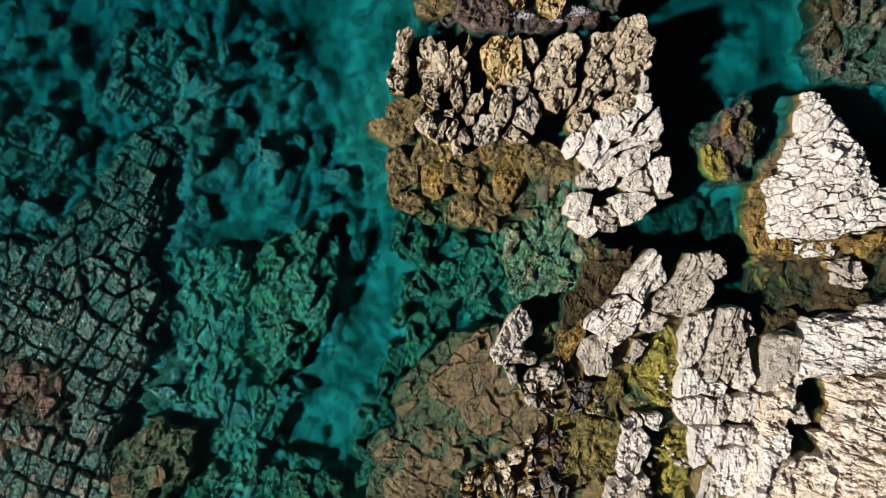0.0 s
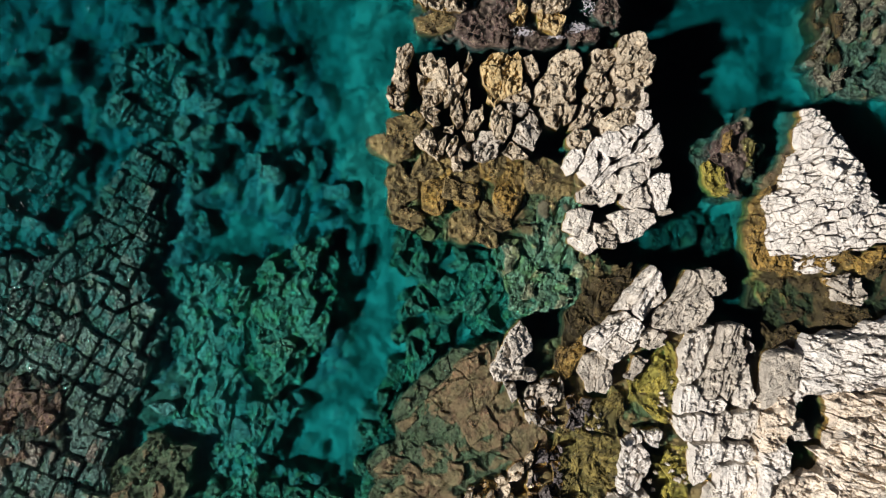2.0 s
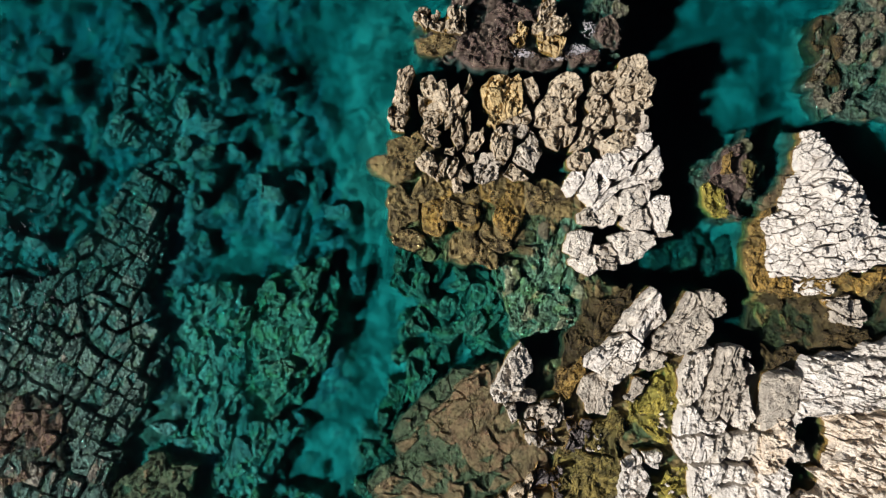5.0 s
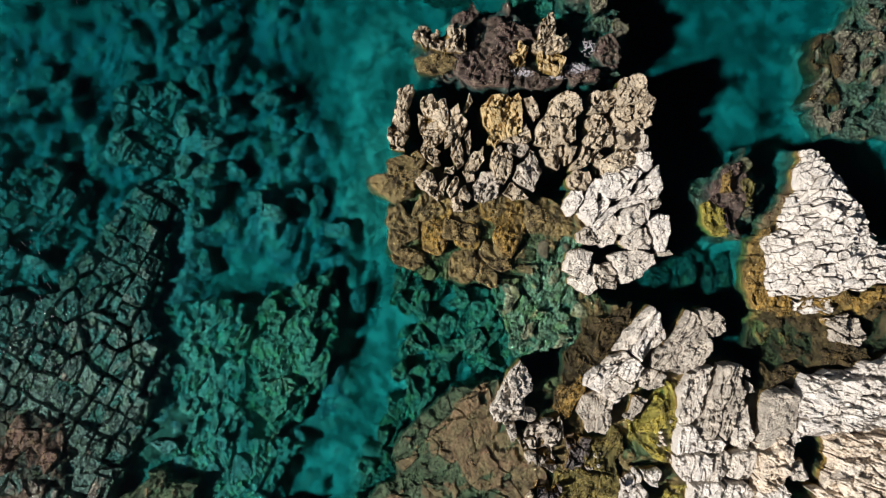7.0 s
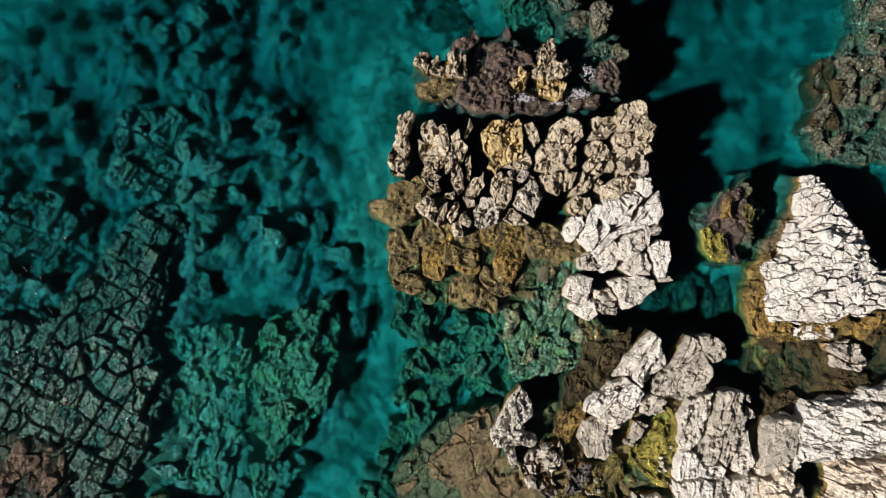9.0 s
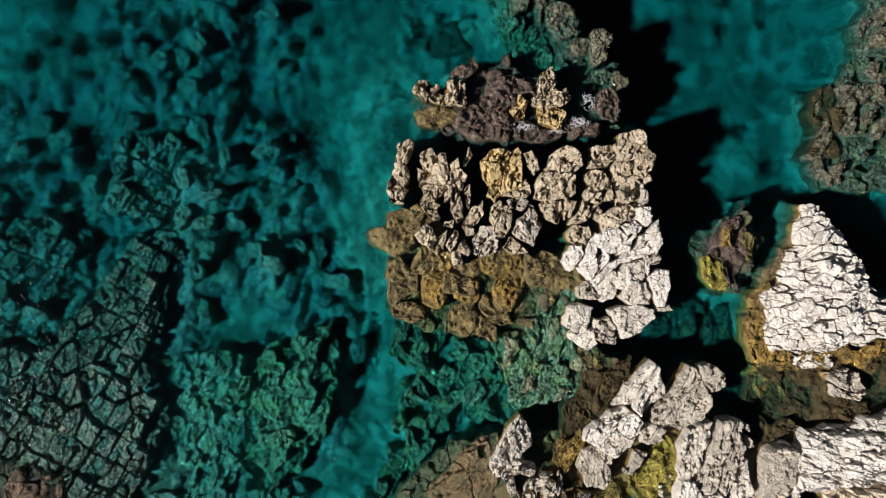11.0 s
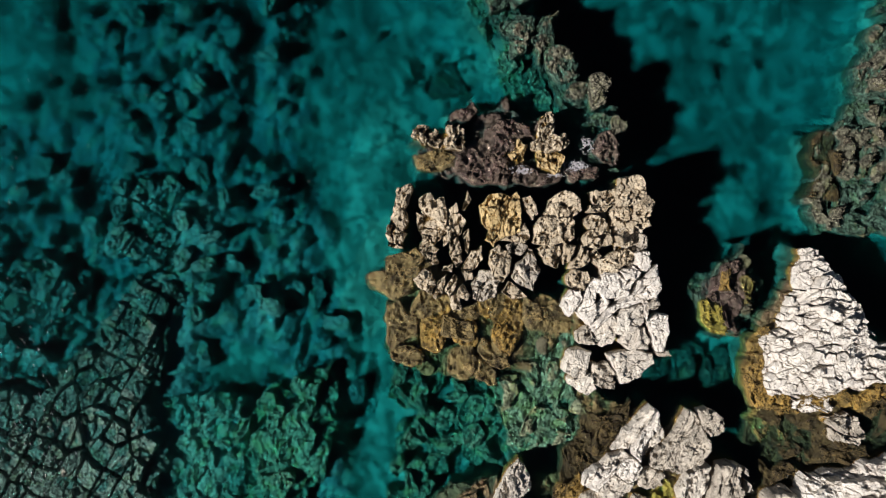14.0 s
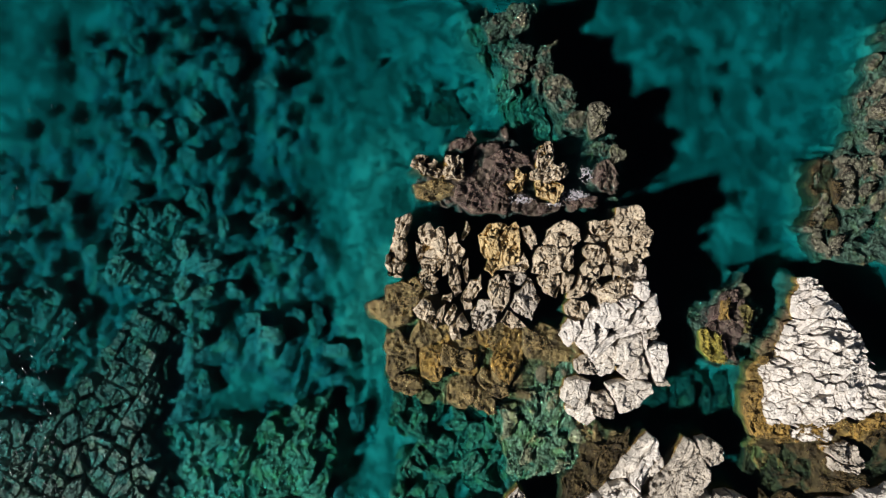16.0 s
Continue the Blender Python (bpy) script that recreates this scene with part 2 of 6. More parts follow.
def tufts(x, y, turn, long, short, seed):
    """Rounded tufts, 1 on their tops and near 0 in the furrows between."""
    best, _, key, _, _ = cell_of(x, y, turn, long, short, seed)
    return np.clip(1 - best ** 2 * 1.3, 0, 1) * (0.5 + 0.5 * lattice(key, key * 0 + 5, key * 0 + seed))


def cut(poly, px, py, nx, ny):
    """The part of a polygon on the near side of a line."""
    kept = []
    for i, a in enumerate(poly):
        b = poly[i - 1]
        da, db = (a[0] - px) * nx + (a[1] - py) * ny, (b[0] - px) * nx + (b[1] - py) * ny
        if (da <= 0) != (db <= 0):
            u = db / (db - da)
            kept.append((b[0] + (a[0] - b[0]) * u, b[1] + (a[1] - b[1]) * u))
        if da <= 0:
            kept.append(a)
    return kept


def inside(x, y, poly):
    hit = np.zeros(np.shape(x), bool)
    for i, (ax, ay) in enumerate(poly):
        bx, by = poly[i - 1]
        if ay != by:
            hit ^= ((ay > y) != (by > y)) & (x < (bx - ax) * (y - ay) / (by - ay) + ax)
    return hit


def edge_distance(x, y, poly):
    best = np.full(np.shape(x), 1e9)
    for i, (ax, ay) in enumerate(poly):
        bx, by = poly[i - 1]
        dx, dy = bx - ax, by - ay
        u = np.clip(((x - ax) * dx + (y - ay) * dy) / max(dx * dx + dy * dy, 1e-9), 0, 1)
        best = np.minimum(best, (x - ax - u * dx) ** 2 + (y - ay - u * dy) ** 2)
    return np.sqrt(best)


def cells(outline, long, short, turn, jitter, keep, rng, regular=False):
    """Breaks an outline along two sets of joints into blocks."""
    ca, sa = math.cos(radians(turn)), math.sin(radians(turn))
    pts = np.array(outline)
    uv = pts @ np.array([[ca, -sa], [sa, ca]])
    lo, hi = uv.min(0) - (long, short), uv.max(0) + (long, short)
    seeds = []
    for r, v in enumerate(np.arange(lo[1], hi[1] + short, short)):
        for u in np.arange(lo[0], hi[0] + long, long):
            seeds.append((u / long + (0 if regular else 0.5) * (r % 2) + rng.uniform(-jitter, jitter), v / short + rng.uniform(-jitter, jitter)))
    seeds = [s for s in seeds if rng.random() > (0.04 if regular else 0.22)]
    seeds += [(s[0] + rng.uniform(-0.5, 0.5), s[1] + rng.uniform(-0.5, 0.5)) for s in seeds if rng.random() < (0.06 if regular else 0.2)]
    seeds = np.array(seeds)
    norm = [(u / long, v / short) for u, v in uv]
    made = []
    for i, s in enumerate(seeds):
        if rng.random() > keep:
            continue
        d = ((seeds - s) ** 2).sum(1)
        poly = norm
        for k in np.argsort(d)[1:15]:
            q = seeds[k]
            poly = cut(poly, (s[0] + q[0]) / 2, (s[1] + q[1]) / 2, q[0] - s[0], q[1] - s[1])
            if len(poly) < 3:
                break
        if len(poly) >= 3:
            made.append([(u * long * ca - v * short * sa, u * long * sa + v * short * ca) for u, v in poly])
    return made


LUMPS, THINGS, HOLLOWS, GROUND = [], {}, [], {}


PIECES = {}
PIECE_NAMES = {
    "white_limestone": ("white_block", "bright white fractured limestone block"),
    "pale_limestone": ("pale_block", "pale grey-white fractured limestone block"),
    "cream_limestone": ("cream_slab", "cream limestone slab with fine cracks"),
    "grey_limestone": ("grey_block", "grey weathered limestone block"),
    "tan_limestone": ("tan_block", "tan weathered limestone block"),
    "golden_limestone": ("golden_block", "limestone block stained golden by lichen"),
    "dark_limestone": ("dark_block", "dark limestone block"),
    "ochre_algae": ("ochre_hummock", "hummock of ochre-brown algae"),
    "olive_algae": ("olive_hummock", "hummock of yellow-green algae"),
    "dark_olive_algae": ("moss_hummock", "hummock of dark olive algae"),
    "purple_crust": ("crusted_stone", "stone with a purple-brown crust"),
    "rusty_turf": ("rusty_slab", "slab covered with rust-brown turf"),
    "brown_algae": ("brown_hummock", "hummock of dark brown algae"),
    "mixed_shore_turf": ("turf_hummock", "hummock of brown shore turf"),
    "dark_kelp_rock": ("kelp_stone", "stone under dark kelp"),
    "green_turf_rock": ("green_stone", "stone covered with green turf"),
    "red_turf": ("reddish_stone", "stone covered with reddish turf"),
}


def rock(name, label, category="rock", piece="stone"):
    """A rock mass that is broken into pieces."""
    ob = new(name)
    PIECES[ob] = piece
    ob.empty_display_size = 0.3
    THINGS[ob] = []
    return tagged(ob, label, category)


def weathered(outline, amount):
    """An outline with worn, ragged edges in place of straight ones."""
    pts = []
    for a, b in zip(outline, outline[1:] + outline[:1]):
        n = max(1, int(math.dist(a, b) / 0.12))
        pts += [(a[0] + (b[0] - a[0]) * k / n, a[1] + (b[1] - a[1]) * k / n, 0.0) for k in range(n)]
    p = np.array(pts)
    p[:, 0] += layered(p * 0.9 + 3.1, 3, 0.7) * amount
    p[:, 1] += layered(p * 0.9 + 71.7, 3, 0.7) * amount
    chipped = min(amount, 0.12)
    p[:, 0] += layered(p * 5.5 + 9.3, 2, 0.6) * chipped * 0.6
    p[:, 1] += layered(p * 5.5 + 47.9, 2, 0.6) * chipped * 0.6
    return [(float(x), float(y)) for x, y, _ in p]


def lump(thing, mat, outline, z, size=(0.6, 0.5), turn=60, gap=0.05, drop=0.6, tilt=0.12, uneven=0.12, dome=0.0, keep=1.0, rough=1.0, jitter=0.33, slope=(0, 0), smooth=False, pits=0.4, regular=False, wander=1.0, cleft=0.16, edge=4.5, step=0.0, hump=0.4, tuft=1.0, chip=1.0, sink=0.0, ragged=0.0, whole=False, crown=0.0):
    outline = weathered(outline, ragged or (0.32 if z < -0.5 else 0.2 if smooth else 0.07))
    one = dict(thing=thing, mat=mat, outline=outline, z=z, size=size, turn=turn, gap=gap, drop=drop, tilt=tilt, uneven=uneven,
               dome=dome, keep=keep, rough=rough, jitter=jitter, slope=slope, smooth=smooth, pits=pits, regular=regular, wander=wander, cleft=cleft, edge=edge, step=step, hump=hump, tuft=tuft, chip=chip, sink=sink, whole=whole, crown=crown)
    if thing is not None:
        LUMPS.append(one)
    return one


KNOB = dict(turn=70, gap=-0.04, cleft=0.3, tilt=0.15, rough=1.1, pits=0.5, chip=1.1, wander=0.35, crown=0.08)
FLAT = dict(turn=42, gap=-0.065, cleft=0.07, tilt=0.08, rough=1.0, pits=0.06, chip=0.7, wander=0.3, crown=0.02)
BASE = dict(KNOB, gap=0.0, pits=0.7, tilt=0.0)
LONG = dict(FLAT, ragged=0.05, turn=72, size=(1.0, 0.26), cleft=0.5, pits=0.3, chip=0.9, gap=-0.03, tilt=0.06)
SHELF = dict(FLAT, turn=-22, size=(1.0, 0.34), cleft=0.35, pits=0.4, chip=1.0, gap=-0.02)
CRUMB = dict(size=(0.3, 0.2), turn=75, gap=0.008, uneven=0.14, tilt=0.3, rough=1.1, pits=0.5, chip=1.2, drop=0.6, ragged=0.08)
SLAB = dict(FLAT, ragged=0.055, turn=52, size=(0.9, 0.3), cleft=0.34, pits=0.2, chip=1.0, gap=-0.01, tilt=0.12)
SOFT = dict(turn=65, smooth=True, gap=-0.04, hump=0.16, tuft=1.6, tilt=0.1, wander=0.5)


def block(thing, mat, outline, z, look_of, **more):
    """One block of a rock, with its own outline."""
    lump(thing, mat, outline, z, **{"drop": z + 0.3, "uneven": 0.0, "ragged": 0.07, "whole": True, **look_of, **more})


def build_stones(one, rng):
    """All the stones of one lump, as points and faces."""
    outline, z, rough, soft = one["outline"], one["z"], one["rough"], one["smooth"]
    mid = np.array(outline).mean(0)
    step = one["step"] or (0.045 if soft else 0.03)
    made = []
    for poly in [outline] if one["whole"] else cells(outline, *one["size"], one["turn"], one["jitter"], one["keep"], rng, one["regular"]):
        pts = np.array(poly)
        nxt = np.roll(pts, -1, 0)
        cross = pts[:, 0] * nxt[:, 1] - nxt[:, 0] * pts[:, 1]
        area = cross.sum() / 2
        if abs(area) < (0.004 if one["whole"] else 0.012):
            continue
        if area < 0:
            pts, area = pts[::-1], -area
            nxt = np.roll(pts, -1, 0)
            cross = pts[:, 0] * nxt[:, 1] - nxt[:, 0] * pts[:, 1]
        c = np.array([((pts[:, 0] + nxt[:, 0]) * cross).sum(), ((pts[:, 1] + nxt[:, 1]) * cross).sum()]) / (6 * area)
        if (c < pts.min(0)).any() or (c > pts.max(0)).any() or (not one["whole"] and np.ptp(pts, 0).max() > 3.2 * max(one["size"])):
            continue
        lengths = np.linalg.norm(nxt - pts, axis=1)
        round_ = lengths.sum()
        if one["keep"] < 1 and (round_ ** 2 > 21 * area or area < 0.35 * one["size"][0] * one["size"][1]):
            continue
        n = int(np.clip(round_ / step, 12, 150))
        along = np.concatenate([[0], np.cumsum(lengths)])
        where = np.linspace(0, round_, n, endpoint=False)
        ring = np.stack([np.interp(where, along, np.append(pts[:, a], pts[0, a])) for a in (0, 1)], 1)
        if soft:
            for _ in range(3):
                ring = (np.roll(ring, 1, 0) + 2 * ring + np.roll(ring, -1, 0)) / 4
        reach = math.sqrt(area / math.pi)
        shrink = min(1.2, max(0.55, 1 - one["gap"] * rng.choice((0.25, 0.6, 1.0, 1.9)) / reach))
        inner = max(2, int(reach / (step * 1.2)))
        top = z + rng.gauss(0, one["uneven"]) + one["slope"][0] * (c[0] - mid[0]) + one["slope"][1] * (c[1] - mid[1])
        if one["dome"]:
            top += one["dome"] * float(np.clip(edge_distance(c[0], c[1], outline) / 1.2, 0, 1))
        if one["sink"]:
            top -= one["sink"] * (1 - float(np.clip(edge_distance(c[0], c[1], outline) / 0.9, 0, 1)))
        low = z - one["drop"] - 0.45
        lean = (rng.gauss(0, one["tilt"]), rng.gauss(0, one["tilt"]))
        if soft:
            hump = one["hump"] * reach
            sides = [(1.05, low, 0, 0), (1.04, low + (top - low) * 0.5, 0, 0), (1.0, top - hump * 0.75, 1, 0), (0.95, top - hump * 0.35, 1, 0)]
            sides += [(0.88 * (1 - k / inner), top - hump * 0.3 * (0.88 * (1 - k / inner)) ** 2, 1, 1) for k in range(inner)]
        else:
            arch = one["crown"] * reach
            sides = [(1.03, low, 0, 0), (1.02, low + (top - low) * 0.5, 0, 0), (1.01, top - 0.13 - arch, 1, 0), (0.99, top - 0.04 - arch, 1, 0.7)]
            sides += [(0.95 * (1 - k / inner), top - arch * (0.95 * (1 - k / inner)) ** 2, 1, 1) for k in range(inner)]
        rows = []
        for s, h, leans, crown in sides:
            xy = c + (ring - c) * s * shrink
            zz = np.full(n, h) + leans * ((xy - c) @ np.array(lean))
            rows.append(np.column_stack([xy, zz, np.full(n, crown)]))
        verts = np.concatenate(rows + [np.array([[c[0], c[1], top, 1]])])
        faces = []
        for r in range(len(rows) - 1):
            for k in range(n):
                k2 = (k + 1) % n
                faces.append((r * n + k, r * n + k2, (r + 1) * n + k2, (r + 1) * n + k))
        last, tip = (len(rows) - 1) * n, len(rows) * n
        faces += [(last + k, last + (k + 1) % n, tip) for k in range(n)]
        made.append((verts, faces))
    if not made:
        return []
    every = np.concatenate([v for v, _ in made])
    crown, p = every[:, 3], every[:, :3].copy()
    flat_p = p * (1, 1, 0.3)
    # joints that wander: one shift shared by neighbouring stones, coarse and fine
    off = np.stack([layered(flat_p * 1.1 + 31 * a, 2, 0.6) * 0.13 * one["wander"] + layered(flat_p * 2.6 + 7 * a, 2, 0.5) * 0.085 * min(1, 0.25 + one["wander"]) for a in range(3)], 1)
    off[:, 2] *= 0.3
    off[:, 2] += crown * layered(flat_p * 2.2 + 77, 2, 0.5) * 0.03
    wx, wy = p[:, 0] + off[:, 0] * 0.7, p[:, 1] + off[:, 1] * 0.7
    long, short = one["size"]
    if soft:
        off[:, 2] += crown * layered(flat_p * 1.8 + 11, 2, 0.5) * 0.07
        groove = crevices(wx, wy, one["turn"], 0.55, 0.24, 4.1, 0.14)
        off[:, 2] += (0.3 + 0.7 * crown) * one["tuft"] * (layered(flat_p * 3.4 + 23, 2, 0.6) * 0.05 + layered(flat_p * 8 + 41, 3, 0.7) * 0.05 - groove * 0.04)
    else:
        # level tops, broken by steep cracks, deep pits and small pores
        crack = np.clip(crevices(wx, wy, one["turn"], long * 1.1, short * 0.7, 3.3, 0.10) * 2.2, 0, 1)
        mask = np.clip(layered(flat_p * 0.9 + 19, 2) * 2.2 + 0.45 + one["cleft"], 0.0, 1)
        off[:, 2] -= crown * mask * crack * one["cleft"]
        chip = one["chip"]
        off[:, 2] += crown * chip * facets(wx, wy, one["turn"] + 10, long * 0.6, short * 0.62, 11, 0.085, 0.24, 0.014)
        off[:, 2] += crown * chip * facets(wx, wy, one["turn"] + 35, 0.17, 0.11, 12, 0.018, 0.16, 0.004)
        off[:, 2] -= one["pits"] * crown * np.clip((layered(flat_p * 3.5 + 3, 3, 0.6) - 0.34) * 12, 0, 1) * 0.36
        off[:, 2] -= (0.1 + 0.9 * one["pits"]) * crown * np.clip((layered(flat_p * 9 + 5, 2, 0.6) - 0.42) * 9, 0, 1) * 0.09
    off += np.stack([grain(p * 22 + 57 * a) for a in range(3)], 1) * (0.012 if not soft else 0.005)
    p += off * rough
    at, done = 0, []
    for v, f in made:
        done.append((p[at:at + len(v)], f))
        at += len(v)
    return done


def mesh_of(name, verts, faces, mat, smooth):
    me = bpy.data.meshes.new(name)
    me.from_pydata(verts.tolist(), [], faces)
    me.materials.append(mat)
    if smooth:
        me.polygons.foreach_set("use_smooth", np.ones(len(me.polygons), bool))
    me.update()
    return me


def fronds(thing, mat, spots, rng):
    """A shaggy coat of short algae fronds over the tops of a rock."""
    verts, faces = [], []
    for x, y, z in rng.choices(spots.tolist(), k=min(6000, len(spots) // 9)):
        a, tall, lean = rng.uniform(0, 2 * math.pi), rng.uniform(0.02, 0.08), rng.uniform(0.03, 0.11)
        wx, wy, at = math.cos(a + 1.57) * 0.018, math.sin(a + 1.57) * 0.018, len(verts)
        mx, my = x + math.cos(a) * lean * 0.6, y + math.sin(a) * lean * 0.6
        verts += [(x - wx, y - wy, z - 0.02), (x + wx, y + wy, z - 0.02), (mx + wx, my + wy, z + tall), (mx - wx, my - wy, z + tall), (x + math.cos(a) * lean, y + math.sin(a) * lean, z + tall * 0.7)]
        faces += [(at, at + 1, at + 2, at + 3), (at + 3, at + 2, at + 4)]
    ob = new("fronds", mesh_of("fronds", np.array(verts) - np.array(thing.location), faces, mat, False))
    ob.parent = thing
    tagged(ob, "short shaggy algae fronds", kind="stuff")


def build_rocks():
    rng = random.Random(7)
    for one in LUMPS:
        thing, rest, tops = one["thing"], [], []
        for verts, faces in build_stones(one, rng):
            base = np.array([verts[:, 0].mean(), verts[:, 1].mean(), verts[:, 2].min()])
            tops.append(verts[verts[:, 2] > np.median(verts[:, 2]) - 0.05])
            if len(THINGS[thing]) >= 300:
                rest.append((verts, faces))
                continue
            piece, about = PIECE_NAMES.get(one["mat"].name, (PIECES[thing], ""))
            ob = new(piece, mesh_of(piece, verts - base, faces, one["mat"], one["smooth"]))
            ob.parent, ob.location = thing, base - np.array(thing.location)
            if about:
                tagged(ob, about)
            THINGS[thing].append(ob)
        if one["smooth"] and -1.0 < one["z"] and tops:
            fronds(thing, one["mat"], np.concatenate(tops), rng)
        if rest:
            at, allv, allf = 0, [], []
            for v, f in rest:
                allv.append(v)
                allf += [tuple(i + at for i in face) for face in f]
                at += len(v)
            ob = new("rubble", mesh_of("rubble", np.concatenate(allv) - np.array(thing.location), allf, one["mat"], one["smooth"]))
            ob.parent = thing
            tagged(ob, kind="stuff")


FLOOR = -2.12


def build_seabed():
    """The sea floor: one sheet, raised under every rock, that reaches the horizon."""
    far = np.array([30, 45, 80, 160, 400, 1200])
    xs = np.concatenate([-far[::-1], np.arange(-18, 18.01, 0.066), far])
    ys = np.concatenate([-far[::-1], np.arange(-11, 17.51, 0.066), far])
    gx, gy = np.meshgrid(xs, ys)
    flat_p = np.column_stack([gx.ravel(), gy.ravel(), np.zeros(gx.size)])
    hills = layered(flat_p * 0.45, 3).reshape(gx.shape)
    lumps = layered(flat_p * 1.9 + 5, 3, 0.6).reshape(gx.shape)
    gz = FLOOR - 0.045 * np.clip(gy, 0, 20) * (1 + 0.6 * np.clip((gx - 3) / 4, 0, 1)) + 0.15 * hills + 0.07 * lumps
    # rocky ground in the west: rounded mounds with furrows between them; low swells of sand elsewhere
    west = np.clip((-3.2 - 0.12 * gy - gx + 0.8 * hills) / 1.5, 0, 1) * np.clip((gy + 6) / 4, 0, 1) * (1 - np.clip((-gx - 12.5 + hills) / 2, 0, 1) * np.clip((gy - 9.5) / 2, 0, 1))
    west *= 1 - np.exp(-((gx + 7.6) / 1.7) ** 2 - ((gy - 0.9) / 1.1) ** 2)
    fx, fy = gx + 0.25 * hills + 0.12 * lumps, gy + 0.12 * lumps - 0.2 * hills
    mounds = tufts(fx, fy, 66, 1.15, 0.75, 21) * 0.72 + tufts(fx, fy, 40, 0.55, 0.38, 22) * 0.26 + tufts(fx, fy, 80, 2.6, 1.7, 23) * 0.5 + tufts(fx, fy, 15, 0.27, 0.2, 25) * 0.1
    gz += np.where(np.abs(gx) < 20, west * (mounds * 0.92 - 0.38) + (1 - west) * tufts(fx, fy, 20, 1.9, 1.4, 24) * 0.16, 0)
    gz += 0.42 * np.exp(-((gx + 3.2 - 0.1 * gy) / 1.3) ** 2) * np.clip((14 - gy) / 4, 0, 1) * np.clip((gy + 1) / 4, 0, 1)
    gz -= 0.015 * np.clip(-gx - 6, 0, 12) * np.clip((gy + 1) / 6, 0, 1)
    gz -= 0.25 * np.exp(-((gx - 7.4 + 0.33 * (gy - 9)) / 1.3) ** 2) * np.clip((gy - 7.5) / 2, 0, 1) * (np.abs(gx) < 20)
    gz -= 0.9 * np.exp(-((gx - 10.7) / 0.7) ** 2 - ((gy + 1.1) / 0.8) ** 2)
    for x, y, long, wide in HOLLOWS:
        far_off = ((gx - x) / (long * 1.25)) ** 2 + ((gy - y) / (wide * 1.25)) ** 2
        gz -= 0.3 * np.exp(-far_off)
    for one in LUMPS:
        pts = np.array(one["outline"])
        lo, hi = pts.min(0) - 1.2, pts.max(0) + 1.2
        iy = np.where((ys >= lo[1]) & (ys <= hi[1]))[0]
        ix = np.where((xs >= lo[0]) & (xs <= hi[0]))[0]
        if not len(ix) or not len(iy):
            continue
        win = np.ix_(range(iy[0], iy[-1] + 1), range(ix[0], ix[-1] + 1))
        wx, wy = gx[win], gy[win]
        d = edge_distance(wx, wy, one["outline"]) * np.where(inside(wx, wy, one["outline"]), 1, -1)
        mid = pts.mean(0)
        top = one["z"] - one["drop"] + one["slope"][0] * (wx - mid[0]) + one["slope"][1] * (wy - mid[1])
        top = top + 0.10 * lumps[win]
        d = d - 0.22 + 0.12 * lumps[win] + 0.1 * hills[win]
        z = np.where(d > 0, top, top + d * one["edge"])
        gz[win] = np.maximum(gz[win], np.where(d > -1.1, z, -99))
    GROUND.update(xs=xs, ys=ys, z=gz)
    ny, nx = gx.shape
    verts = np.column_stack([gx.ravel(), gy.ravel(), gz.ravel()])
    i = (np.arange(ny - 1)[:, None] * nx + np.arange(nx - 1)).ravel()
    faces = np.column_stack([i, i + 1, i + nx + 1, i + nx])
    me = bpy.data.meshes.new("ground")
    me.vertices.add(len(verts)), me.loops.add(faces.size), me.polygons.add(len(faces))
    me.vertices.foreach_set("co", verts.ravel())
    me.loops.foreach_set("vertex_index", faces.ravel())
    me.polygons.foreach_set("loop_start", np.arange(0, faces.size, 4))
    me.polygons.foreach_set("use_smooth", np.ones(len(faces), bool))
    me.update(calc_edges=True)
    me.materials.append(SAND)
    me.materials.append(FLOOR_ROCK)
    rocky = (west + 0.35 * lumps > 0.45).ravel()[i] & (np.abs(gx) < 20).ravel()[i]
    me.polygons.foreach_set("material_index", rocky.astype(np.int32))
    tagged(new("ground", me), "pale sandy sea floor with dark rock rising from it", "seabed", kind="structure")


def ground_at(x, y):
    return GROUND["z"][np.searchsorted(GROUND["ys"], y), np.searchsorted(GROUND["xs"], x)]


BOULDERS = []


def boulder(x, y, long, wide, turn):
    """A rounded boulder on the sea floor."""
    BOULDERS.append((x, y, long, wide, turn))


def seagrass(x, y, long, wide):
    """A hollow in the sea floor, with dark blades that stand in for shade."""
    HOLLOWS.append((x, y, long, wide))


def build_boulders():
    rng = random.Random(11)
    for x, y, long, wide, turn in BOULDERS:
        ca, sa = math.cos(radians(turn)), math.sin(radians(turn))
        ring = []
        for k in range(11):
            a, r = 2 * math.pi * k / 11, rng.uniform(0.8, 1.12)
            u, v = math.copysign(abs(math.cos(a)) ** 0.8, math.cos(a)) * long * r, math.copysign(abs(math.sin(a)) ** 0.8, math.sin(a)) * wide * r
            ring.append((x + u * ca - v * sa, y + u * sa + v * ca))
        z = float(ground_at(x, y)) + 0.2 + 0.4 * min(long, wide) + rng.uniform(-0.06, 0.1)
        one = lump(None, DEEP, ring, z, size=(0.8, 0.6), turn=66, gap=0.0, drop=0.5, tilt=0.14, uneven=0.0, smooth=True, step=0.06, hump=0.35, tuft=0.9, ragged=0.09, whole=True)
        for verts, faces in build_stones(one, rng):
            base = np.array([x, y, verts[:, 2].min()])
            ob = new("boulder", mesh_of("boulder", verts - base, faces, DEEP, True))
            ob.location = base
            far = "rounded grey-green boulder in deep blue-green water" if y > 8.5 else "rounded grey-green boulder on the sea floor"
            tagged(ob, far, "boulder", "boulders on the sea floor")


